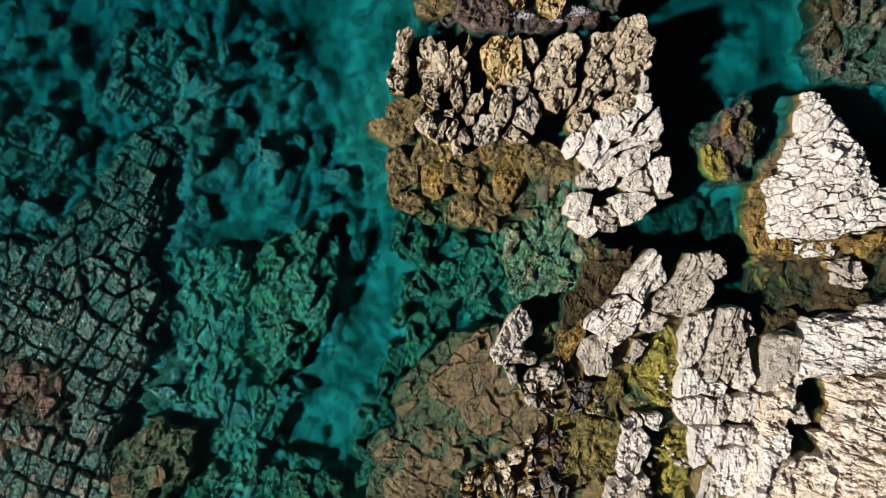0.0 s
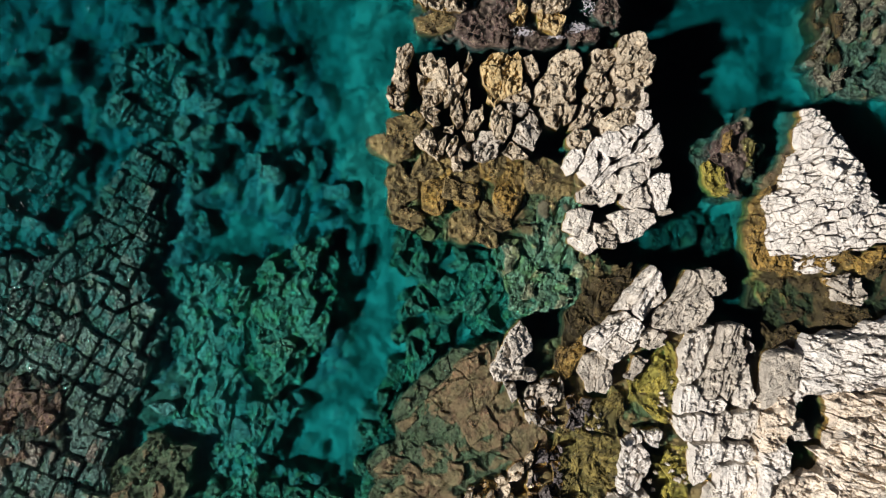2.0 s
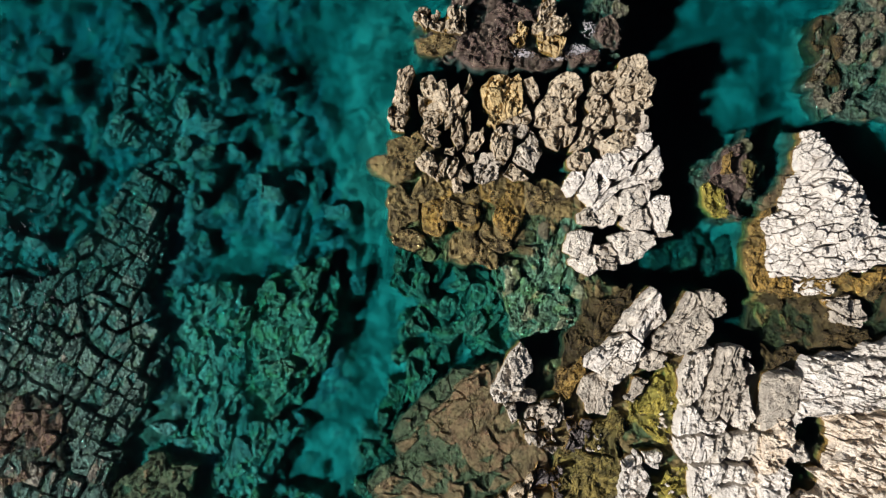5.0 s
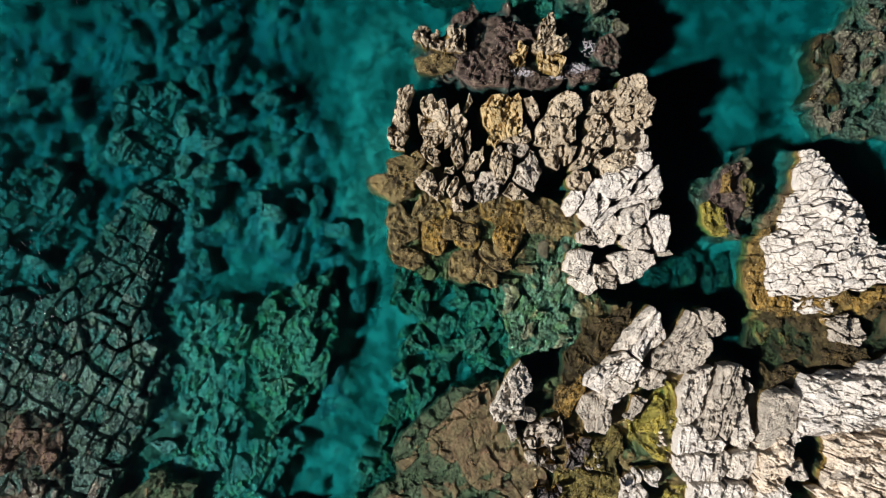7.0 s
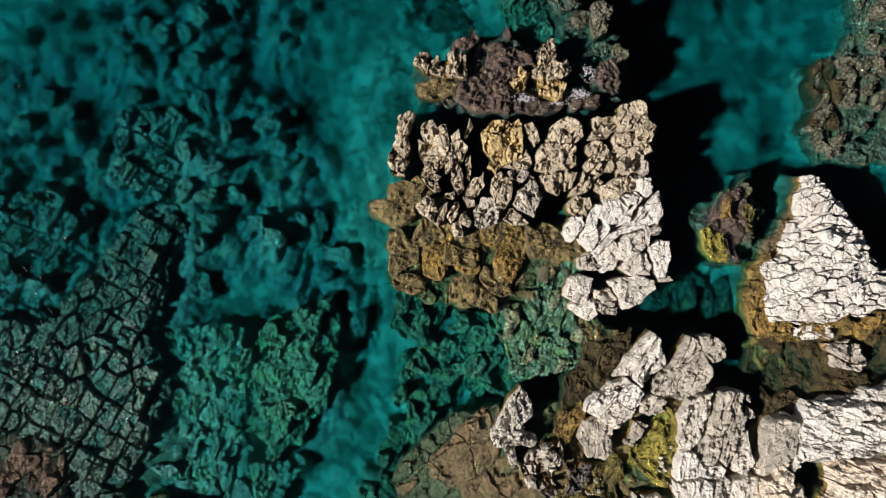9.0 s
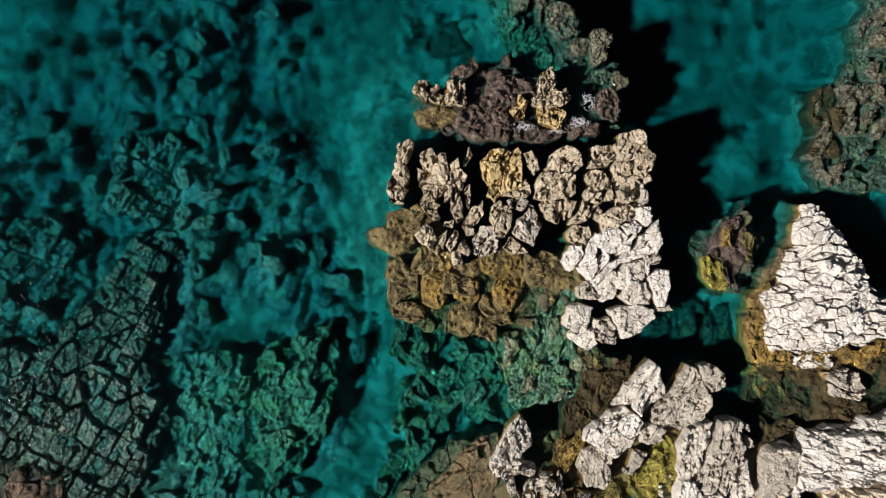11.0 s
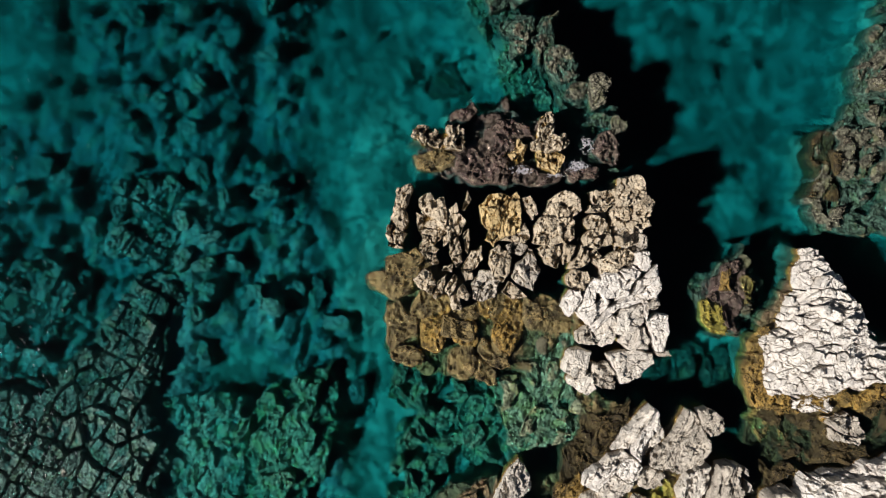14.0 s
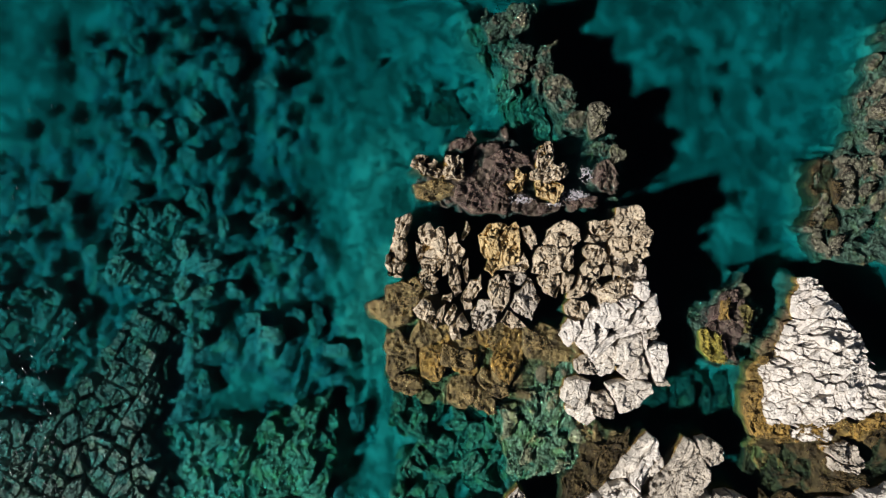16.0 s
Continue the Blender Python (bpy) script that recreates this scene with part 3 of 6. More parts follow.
def build_shade_patches():
    """Dark patches that put shade into the colour: a low cushion with many standing blades."""
    rng = random.Random(12)
    for x, y, long, wide in HOLLOWS:
        verts, faces = [], []
        area = long * wide * math.pi
        for _ in range(int(np.clip(area * 300, 40, 500))):
            a, r = rng.uniform(0, 2 * math.pi), math.sqrt(rng.random()) * rng.uniform(0.6, 1.35)
            px, py = x + math.cos(a) * r * long, y + math.sin(a) * r * wide
            pz, tall, lean = float(ground_at(px, py)) - 0.03, rng.uniform(0.10, 0.24) * (1.15 - 0.5 * r), rng.uniform(0, 2 * math.pi)
            tip = (px + math.cos(lean) * 0.1, py + math.sin(lean) * 0.1, pz + tall)
            across = (math.cos(lean + 1.3) * 0.05, math.sin(lean + 1.3) * 0.05)
            at = len(verts)
            verts += [(px - across[0], py - across[1], pz), (px + across[0], py + across[1], pz), (px - across[0] * 0.4 + 0.02, py + 0.05, pz), tip]
            faces += [(at, at + 1, at + 3), (at + 1, at + 2, at + 3), (at + 2, at, at + 3)]
        me = mesh_of("seagrass_patch", np.array(verts) - np.array([x, y, 0]), faces, SHADE_BLADES, False)
        ob = tagged(new("seagrass_patch", me), "dark blades standing in for shade in a hollow of the sea floor", "seagrass", "seagrass patches")
        ob.location = (x, y, 0)


def build_water():
    """The sea surface, and below it clear sheets that stand for the depth of the water."""
    for k, z in enumerate((0.0, -0.28, -0.6, -0.92, -1.25, -1.58, -1.92, -2.26, -2.6)):
        me = bpy.data.meshes.new("water")
        me.from_pydata([(-1200, -1200, z), (1200, -1200, z), (1200, 1200, z), (-1200, 1200, z)], [], [(0, 1, 2, 3)])
        me.materials.append(SURFACE if k == 0 else DEPTH)
        ob = tagged(new("water", me), "clear teal sea water over sand and reef", "sea", kind="structure")
        ob.visible_shadow = False


DEPTH = water_material("water_column", (0.442, 0.806, 0.839), False)
SURFACE = water_material("water_surface", (0.90, 0.94, 0.945), True)

# ---- the rocks, from their plan ----
islet = rock("rock_islet", "large tan and white limestone islet split by deep clefts", "islet", "block")
block(islet, TAN, [(-1.59, 7.68), (-1.17, 7.81), (-1.19, 7.32), (-1.33, 6.98), (-1.15, 6.58), (-1.35, 6.24), (-1.71, 6.01), (-1.87, 6.38), (-1.71, 6.88), (-1.65, 7.32)], 0.31, KNOB)
block(islet, TAN, [(-1.87, 6.36), (-1.35, 6.16), (-1.27, 6.16), (-1.47, 5.51), (-1.91, 5.63), (-1.99, 5.96)], 0.28, KNOB)
block(islet, TAN, [(-0.74, 7.37), (-0.38, 7.55), (-0.26, 7.27), (-0.34, 6.97), (-0.66, 6.91), (-0.8, 7.17)], 0.39, KNOB)
block(islet, TAN, [(-0.3, 7.17), (0.0, 7.31), (0.12, 6.97), (0.04, 6.37), (-0.2, 6.27), (-0.54, 6.43), (-0.66, 6.77)], 0.36, KNOB)
block(islet, TAN, [(-0.87, 6.78), (-0.66, 6.78), (-0.66, 6.32), (-0.78, 6.24)], 0.31, KNOB)
block(islet, TAN, [(-0.7, 6.22), (-0.2, 6.26), (-0.04, 6.14), (-0.1, 5.9), (-0.56, 5.7), (-0.74, 5.22), (-0.9, 5.62)], 0.4, KNOB)
block(islet, TAN, [(0.0, 6.2), (0.2, 6.4), (0.4, 6.24), (0.3, 5.88), (0.02, 5.74)], 0.53, KNOB)
block(islet, TAN, [(0.24, 6.74), (0.6, 6.68), (0.78, 6.44), (0.74, 6.12), (0.5, 5.84), (0.3, 6.14)], 0.53, KNOB)
block(islet, TAN, [(0.3, 7.01), (0.54, 7.09), (0.54, 6.81), (0.3, 6.77)], 0.51, KNOB)
block(islet, TAN, [(0.74, 6.96), (0.9, 7.46), (0.98, 7.26), (0.86, 6.94)], 0.43, KNOB)
block(islet, TAN, [(0.24, 5.85), (0.54, 5.91), (0.66, 5.61), (0.7, 5.15), (0.46, 5.05), (0.24, 5.41)], 0.47, KNOB)
block(islet, TAN, [(-0.6, 5.5), (-0.34, 5.74), (-0.12, 5.56), (-0.26, 5.42), (-0.14, 5.16), (-0.34, 4.92), (-0.64, 5.16)], 0.38, KNOB)
block(islet, TAN, [(0.0, 5.02), (0.26, 5.06), (0.24, 4.86), (-0.02, 4.86)], 0.38, KNOB)
block(islet, TAN, [(0.82, 6.06), (0.94, 6.22), (1.01, 5.62), (0.97, 5.36), (0.85, 5.62)], 0.41, KNOB)
block(islet, TAN, [(0.74, 4.9), (0.94, 5.26), (1.27, 5.42), (1.41, 5.62), (1.47, 5.16), (1.31, 4.86), (1.01, 4.76)], 0.44, KNOB)
block(islet, TAN, [(-0.94, 4.41), (-0.7, 4.69), (-0.42, 4.65), (-0.3, 4.25), (-0.14, 4.05), (-0.2, 3.75), (-0.54, 3.95), (-0.8, 4.15)], 0.5, KNOB)
block(islet, TAN, [(-0.22, 4.35), (0.0, 4.61), (0.06, 4.35), (-0.02, 3.95), (-0.14, 4.09)], 0.5, KNOB)
block(islet, TAN, [(0.14, 4.15), (0.3, 4.65), (0.44, 4.61), (0.44, 4.15), (0.24, 3.95)], 0.52, KNOB)
block(islet, TAN, [(0.6, 4.09), (0.74, 4.25), (0.94, 3.95), (0.86, 3.73), (0.56, 3.85)], 0.54, KNOB)
block(islet, TAN, [(0.31, 3.82), (0.55, 3.86), (0.61, 3.45), (0.37, 3.41)], 0.4, KNOB)
block(islet, GREY, [(1.21, 4.25), (1.4, 4.61), (1.74, 4.69), (1.95, 4.35), (1.91, 3.89), (1.41, 3.81), (1.17, 3.95)], 0.48, KNOB)
block(islet, TAN, [(0.66, 4.77), (1.06, 4.69), (1.1, 4.49), (0.86, 4.49)], 0.51, KNOB)
block(islet, GOLD, [(1.46, 7.03), (1.65, 7.33), (1.99, 7.43), (2.31, 7.27), (2.31, 6.64), (2.25, 6.08), (2.0, 5.84), (1.74, 6.2), (1.46, 6.4)], 0.59, KNOB)
block(islet, GOLD, [(2.35, 7.26), (2.63, 7.42), (2.77, 6.83), (2.73, 6.13), (2.33, 6.07), (2.39, 6.63)], 0.64, KNOB)
block(islet, GOLD, [(1.73, 6.13), (1.97, 5.8), (1.89, 5.6), (1.66, 5.84)], 0.61, KNOB)
block(islet, TAN, [(2.16, 5.79), (2.4, 6.05), (2.9, 6.41), (3.06, 5.95), (2.9, 5.81)], 0.5, KNOB)
block(islet, TAN, [(2.85, 7.27), (3.05, 7.39), (3.33, 7.03), (3.41, 6.73), (3.19, 6.59), (2.99, 6.83)], 0.62, KNOB)
block(islet, TAN, [(3.67, 6.82), (3.83, 7.25), (4.07, 7.45), (4.56, 7.51), (4.82, 7.37), (4.86, 6.92), (4.67, 6.72), (4.71, 6.46), (4.43, 6.32), (4.07, 6.56)], 0.7, KNOB)
block(islet, TAN, [(3.24, 5.83), (3.32, 6.27), (3.64, 6.63), (4.04, 6.53), (4.28, 6.31), (4.64, 6.27), (4.68, 5.93), (4.52, 5.79), (3.68, 5.71)], 0.65, KNOB)
block(islet, TAN, [(5.3, 7.62), (5.76, 7.66), (6.14, 7.7), (6.18, 7.42), (6.06, 7.22), (5.76, 7.1), (5.56, 7.18), (5.36, 7.32)], 0.68, KNOB)
block(islet, TAN, [(6.33, 7.89), (6.59, 8.03), (6.83, 8.07), (6.96, 7.8), (6.98, 7.5), (6.67, 7.24), (6.23, 7.1), (6.17, 7.5)], 1.18, KNOB)
block(islet, TAN, [(6.64, 7.11), (7.04, 7.41), (7.34, 7.12), (7.24, 6.72), (6.8, 6.58), (6.68, 6.82)], 1.18, KNOB)
block(islet, TAN, [(5.96, 6.79), (6.18, 7.03), (6.57, 6.99), (6.61, 6.56), (6.32, 6.3), (5.98, 6.4)], 0.86, KNOB)
block(islet, TAN, [(5.1, 6.61), (5.34, 6.76), (5.6, 6.69), (5.54, 6.41), (5.28, 6.25), (5.09, 6.41)], 0.79, KNOB)
block(islet, TAN, [(5.35, 7.17), (5.55, 7.05), (5.99, 7.09), (5.81, 6.85), (5.45, 6.83), (5.21, 6.85)], 0.74, KNOB)
block(islet, TAN, [(5.42, 6.22), (5.72, 6.52), (5.96, 6.19), (5.94, 5.73), (5.62, 5.79)], 0.7, KNOB)
block(islet, TAN, [(6.06, 6.0), (6.38, 6.24), (6.57, 6.01), (6.58, 5.65), (6.12, 5.65)], 0.85, KNOB)
block(islet, TAN, [(6.47, 6.37), (6.72, 6.51), (6.71, 6.11), (6.53, 6.05)], 0.8, KNOB)
block(islet, TAN, [(6.7, 6.51), (7.19, 6.67), (7.29, 6.39), (7.1, 6.2), (6.8, 6.35)], 0.89, KNOB)
block(islet, TAN, [(5.05, 5.91), (5.34, 6.17), (5.6, 5.91), (5.56, 5.7), (5.09, 5.66)], 0.79, KNOB)
block(islet, GREY, [(6.98, 6.01), (7.18, 6.01), (7.18, 5.72), (6.94, 5.66)], 0.81, KNOB)
block(islet, GREY, [(2.36, 5.6), (2.66, 5.78), (2.94, 5.64), (2.7, 5.34), (2.4, 5.4)], 0.56, KNOB)
block(islet, TAN, [(1.8, 5.34), (2.1, 5.6), (2.36, 5.34), (2.4, 4.84), (2.2, 4.41), (1.9, 4.49), (1.82, 4.94)], 0.57, KNOB)
block(islet, GREY, [(2.65, 4.84), (2.85, 5.04), (3.05, 5.34), (2.99, 5.54), (3.19, 5.44), (3.39, 5.14), (3.53, 4.84), (3.45, 4.45), (3.19, 4.09), (2.8, 4.25), (2.54, 4.48)], 0.59, KNOB)
block(islet, TAN, [(3.39, 5.6), (3.79, 5.7), (4.15, 5.6), (4.25, 5.21), (4.05, 4.95), (3.73, 5.05), (3.49, 5.34)], 0.57, KNOB)
block(islet, TAN, [(4.34, 5.64), (4.64, 5.6), (4.52, 5.14), (4.34, 5.04)], 0.63, KNOB)
block(islet, TAN, [(4.62, 5.03), (4.86, 5.32), (4.95, 5.62), (5.21, 5.46), (5.15, 5.03), (4.86, 4.87), (4.56, 4.83)], 0.76, KNOB)
block(islet, TAN, [(5.32, 5.34), (5.52, 5.6), (5.64, 5.34), (5.48, 5.0)], 0.63, KNOB)
block(islet, TAN, [(5.57, 5.14), (5.87, 5.34), (6.46, 5.48), (6.7, 5.28), (6.62, 5.0), (6.22, 4.8), (5.97, 4.64), (5.67, 4.64)], 0.67, KNOB)
block(islet, TAN, [(4.43, 4.44), (4.71, 4.73), (5.1, 4.73), (5.16, 4.44), (4.96, 4.2), (4.57, 4.24)], 0.72, KNOB)
block(islet, TAN, [(2.2, 3.95), (2.4, 4.35), (2.66, 4.21), (3.0, 3.89), (2.5, 3.77)], 0.53, KNOB)
block(islet, WHITE, [(4.35, 3.83), (4.55, 4.07), (4.85, 4.13), (4.91, 3.8), (4.69, 3.4), (4.45, 3.28), (4.26, 3.54)], 0.81, FLAT)
block(islet, WHITE, [(4.91, 3.64), (5.09, 4.13), (5.35, 4.47), (5.49, 4.39), (5.41, 4.0), (5.35, 3.74), (5.05, 3.4), (4.85, 3.32)], 0.79, FLAT)
block(islet, WHITE, [(5.49, 4.23), (5.69, 4.53), (6.04, 4.63), (6.34, 4.39), (6.34, 4.2), (6.04, 3.84), (5.75, 3.8), (5.49, 4.0)], 0.77, FLAT)
block(islet, WHITE, [(4.79, 3.28), (5.07, 3.53), (5.33, 3.59), (5.39, 3.24), (5.23, 2.88), (5.03, 3.04)], 0.9, FLAT)
block(islet, WHITE, [(5.42, 3.48), (5.62, 3.74), (5.85, 3.68), (5.81, 3.48), (5.46, 3.15)], 0.74, FLAT)
block(islet, WHITE, [(5.35, 2.95), (5.94, 3.4), (6.24, 3.6), (6.54, 3.92), (6.83, 3.92), (6.91, 3.68), (6.44, 3.52), (6.04, 3.3), (5.75, 2.99), (5.45, 2.81)], 0.78, FLAT)
block(islet, WHITE, [(6.41, 4.2), (6.68, 4.48), (6.65, 4.24), (6.49, 3.94), (6.15, 3.74)], 0.74, FLAT)
block(islet, WHITE, [(6.23, 4.72), (6.72, 4.86), (6.92, 4.67), (6.78, 4.51), (6.39, 4.43)], 0.83, FLAT)
block(islet, WHITE, [(6.76, 5.33), (6.99, 5.46), (7.23, 5.43), (7.27, 4.93), (7.13, 4.79), (6.84, 4.99)], 0.76, FLAT)
block(islet, WHITE, [(6.99, 4.39), (7.53, 4.87), (7.59, 4.63), (7.33, 4.43), (7.03, 4.14), (6.74, 4.04)], 0.77, FLAT)
block(islet, WHITE, [(7.17, 4.03), (7.31, 4.39), (7.57, 4.53), (7.7, 4.07), (7.51, 3.84), (7.21, 3.8)], 0.85, FLAT)
block(islet, WHITE, [(6.9, 3.94), (7.16, 3.94), (7.24, 3.68), (7.2, 3.15), (7.08, 3.29)], 0.76, FLAT)
block(islet, GREY, [(7.25, 3.6), (7.51, 3.8), (7.65, 3.68), (7.51, 3.4), (7.31, 3.44)], 0.84, KNOB)
block(islet, PALE, [(6.18, 3.14), (6.45, 3.44), (6.91, 3.54), (7.05, 3.04), (6.81, 2.75), (6.42, 2.55), (6.22, 2.61)], 0.88, FLAT)
block(islet, PALE, [(5.3, 2.69), (5.86, 3.15), (6.1, 3.09), (6.22, 2.65), (5.96, 2.25), (5.62, 2.21), (5.46, 2.35)], 0.72, FLAT)
block(islet, PALE, [(6.42, 2.49), (6.85, 2.75), (7.15, 2.81), (7.29, 2.36), (7.25, 2.06), (6.66, 2.02), (6.36, 2.22)], 0.71, FLAT)
block(islet, WHITE, [(7.28, 3.01), (7.54, 3.21), (7.93, 3.21), (7.98, 2.61), (7.84, 2.06), (7.54, 1.96), (7.4, 2.45)], 0.75, FLAT)
block(islet, GREY, [(7.57, 1.9), (7.91, 2.06), (7.97, 1.82), (7.65, 1.74)], 0.85, KNOB)
block(islet, GREY, [(4.73, 2.55), (5.05, 2.85), (5.28, 2.65), (5.48, 2.25), (5.15, 2.15), (4.85, 2.25)], 0.82, KNOB)
block(islet, PALE, [(4.27, 1.22), (4.51, 1.76), (4.86, 1.96), (5.26, 1.9), (5.22, 1.46), (4.96, 1.06), (4.57, 1.02)], 0.75, FLAT)
block(islet, GREY, [(5.26, 1.06), (5.46, 1.46), (5.81, 1.5), (6.05, 1.16), (5.95, 0.87), (5.56, 0.71), (5.3, 0.87)], 0.77, KNOB)
block(islet, PALE, [(5.96, 1.76), (6.25, 1.9), (6.75, 1.96), (7.35, 1.76), (7.45, 1.46), (7.05, 1.22), (6.55, 0.91), (6.36, 0.87), (6.06, 1.36)], 0.74, FLAT)
block(islet, PALE, [(4.5, 0.87), (5.16, 1.07), (5.35, 0.63), (5.16, 0.37), (4.86, 0.47), (4.56, 0.71)], 0.79, FLAT)
block(islet, GREY, [(5.57, 0.71), (6.16, 0.86), (6.07, 0.63), (5.67, 0.55)], 0.71, KNOB)
# backing block added to close gaps, so the east edge casts an unbroken shadow
block(islet, GREY, [(6.12, 7.53), (6.97, 7.73), (7.23, 7.04), (7.2, 6.04), (7.08, 4.85), (6.18, 4.85), (6.08, 6.24)], 0.4, BASE)
foot = rock("tidal_ledge", "ochre and brown algae covered ledge at the foot of the islet", "rock ledge", "stone")
block(foot, TURF, [(-2.71, 4.45), (-2.45, 4.66), (-1.94, 4.66), (-1.63, 5.21), (-1.02, 5.52), (-0.75, 5.11), (-0.91, 4.6), (-1.28, 3.99), (-1.73, 3.78), (-2.14, 3.98), (-2.55, 4.13)], -0.06, SOFT)
block(foot, TURF, [(-1.94, 3.58), (-1.57, 3.72), (-1.32, 3.27), (-0.87, 3.11), (-0.91, 2.45), (-1.42, 2.21), (-1.73, 1.94), (-2.04, 2.25), (-1.93, 2.86)], -0.07, SOFT)
block(foot, OCHRE, [(-0.75, 3.89), (-0.2, 3.72), (0.31, 3.44), (0.27, 2.97), (0.01, 2.25), (-0.3, 1.88), (-0.67, 2.05), (-0.81, 2.86)], -0.1, SOFT)
block(foot, OCHRE, [(0.43, 2.76), (0.88, 2.97), (1.17, 2.9), (1.19, 2.15), (0.82, 2.05), (0.43, 2.15)], 0.0, SOFT)
block(foot, TURF, [(0.31, 3.44), (0.93, 3.44), (1.34, 3.69), (1.44, 3.17), (1.23, 2.97), (0.72, 3.03), (0.35, 2.87)], -0.12, SOFT)
block(foot, OCHRE, [(1.23, 3.84), (1.94, 3.93), (2.86, 3.85), (3.01, 3.17), (2.87, 2.46), (2.46, 1.8), (2.05, 2.05), (1.74, 2.46), (1.95, 2.87), (1.74, 3.03), (1.33, 3.17)], -0.05, SOFT)
block(foot, TURF, [(1.43, 2.25), (1.94, 2.05), (2.41, 1.74), (2.35, 1.28), (2.05, 1.28), (1.7, 1.54), (1.37, 1.84)], 0.01, SOFT)
block(foot, TURF, [(0.31, 1.84), (1.03, 1.88), (0.97, 1.33), (0.72, 1.02), (0.32, 1.13)], -0.11, SOFT)
block(foot, TURF, [(1.13, 1.6), (1.44, 1.64), (1.95, 1.13), (2.11, 0.72), (1.74, 0.58), (1.23, 0.93)], -0.04, SOFT)
block(foot, TURF, [(-1.89, 1.88), (-1.42, 2.05), (-0.75, 1.94), (-0.67, 1.43), (-1.11, 1.27), (-1.73, 1.43)], -0.03, SOFT)
block(foot, TURF, [(3.01, 3.79), (3.59, 3.52), (4.1, 3.69), (4.51, 3.28), (5.02, 3.08), (5.22, 2.67), (4.61, 2.46), (3.89, 2.62), (3.28, 2.66), (2.97, 3.07)], -0.11, SOFT)
block(foot, GREEN, [(3.22, 2.36), (3.63, 2.57), (4.0, 2.36), (4.05, 1.84), (3.74, 1.53), (3.32, 1.74)], -0.44, SOFT)
block(foot, GREEN, [(4.14, 2.46), (5.07, 2.51), (5.03, 2.05), (4.62, 1.74), (4.35, 1.43), (4.14, 1.84)], -0.39, SOFT)
block(foot, GREEN, [(3.01, 1.64), (3.53, 1.47), (3.63, 0.81), (3.22, 0.81)], -0.43, SOFT)
block(foot, GREEN, [(3.94, 1.22), (4.56, 1.43), (4.76, 0.91), (4.14, 0.71)], -0.39, SOFT)
lump(foot, TURF, [(-1.94, 5.19), (4.47, 3.7), (4.88, 2.92), (3.02, 0.85), (0.33, 0.85), (-1.94, 1.47)], -0.24, size=(0.7, 0.55), gap=-0.04, uneven=0.16, smooth=True, hump=0.28, slope=(0.0, 0.08), tuft=1.4, sink=0.18)
cove = rock("submerged_ledge", "grey-green submerged ledge in shallow clear water", "reef", "stone")
lump(cove, GREEN, [(3.03, 2.55), (5.0, 2.82), (4.59, 1.27), (4.79, 0.33), (5.42, -0.6), (5.21, -1.85), (2.41, -1.95), (1.78, 0.44), (2.61, 0.95)], -0.42, size=(0.75, 0.38), gap=-0.06, turn=70, uneven=0.15, rough=1.0, smooth=True, hump=0.12, pits=0.6, tuft=1.5, sink=0.15)
lump(cove, GREEN, [(-1.99, 1.08), (0.13, 0.97), (1.71, 0.55), (2.35, -1.99), (1.61, -3.15), (-0.08, -3.36), (-1.99, -5.27), (-3.05, -5.48), (-1.78, -2.52)], -1.15, size=(0.6, 0.42), gap=-0.06, turn=70, uneven=0.15, keep=0.85, rough=1.0, smooth=True, hump=0.12, pits=0.6, sink=0.2, edge=1.2, tuft=1.6)
north = rock("tidal_rock", "purple-brown crusted low rock awash in the swell", "rock", "stone")
lump(north, TAN, [(-0.99, 9.76), (-0.67, 9.89), (-0.23, 9.85), (0.09, 9.73), (0.35, 9.89), (0.73, 9.93), (0.92, 9.73), (0.86, 9.38), (0.54, 9.06), (0.09, 9.0), (-0.35, 9.13), (-0.86, 9.21), (-1.08, 9.42)], 0.3, **CRUMB)
lump(north, TAN, [(3.61, 10.56), (3.84, 10.46), (3.91, 10.02), (3.85, 9.7), (4.1, 9.51), (4.25, 9.85), (4.42, 9.7), (4.38, 9.25), (4.1, 8.94), (3.53, 9.06), (3.08, 9.06), (3.15, 9.38), (3.4, 9.57), (3.31, 10.02), (3.4, 10.33)], 0.46, **CRUMB)
lump(north, GOLD, [(3.34, 9.07), (4.11, 8.97), (4.43, 8.79), (4.3, 8.37), (3.86, 8.31), (3.41, 8.5)], 0.34, **CRUMB)
lump(north, GOLD, [(2.53, 9.28), (2.78, 9.5), (3.0, 9.15), (2.91, 8.7), (2.59, 8.7), (2.44, 8.96)], 0.3, **CRUMB)
block(north, PURPLE, [(0.38, 9.02), (1.4, 9.43), (2.01, 9.63), (2.66, 9.72), (2.52, 9.06), (2.42, 8.35), (2.22, 7.94), (1.2, 7.88), (0.38, 8.45)], 0.02, SOFT, tuft=2.6)
block(north, PURPLE, [(2.67, 8.66), (3.14, 8.56), (3.45, 8.29), (4.26, 8.29), (4.16, 8.01), (3.04, 7.89), (2.43, 8.01)], -0.04, SOFT, tuft=2.6)
block(north, PURPLE, [(1.75, 9.78), (2.2, 10.12), (2.7, 10.2), (3.1, 10.04), (3.3, 9.55), (2.73, 9.6), (2.32, 9.68)], 0.01, SOFT, tuft=2.6)
block(north, PURPLE, [(5.69, 9.68), (6.0, 9.89), (6.36, 9.5), (6.45, 9.05), (6.26, 8.65), (5.85, 8.75), (5.55, 9.25)], -0.08, SOFT, tuft=2.6)
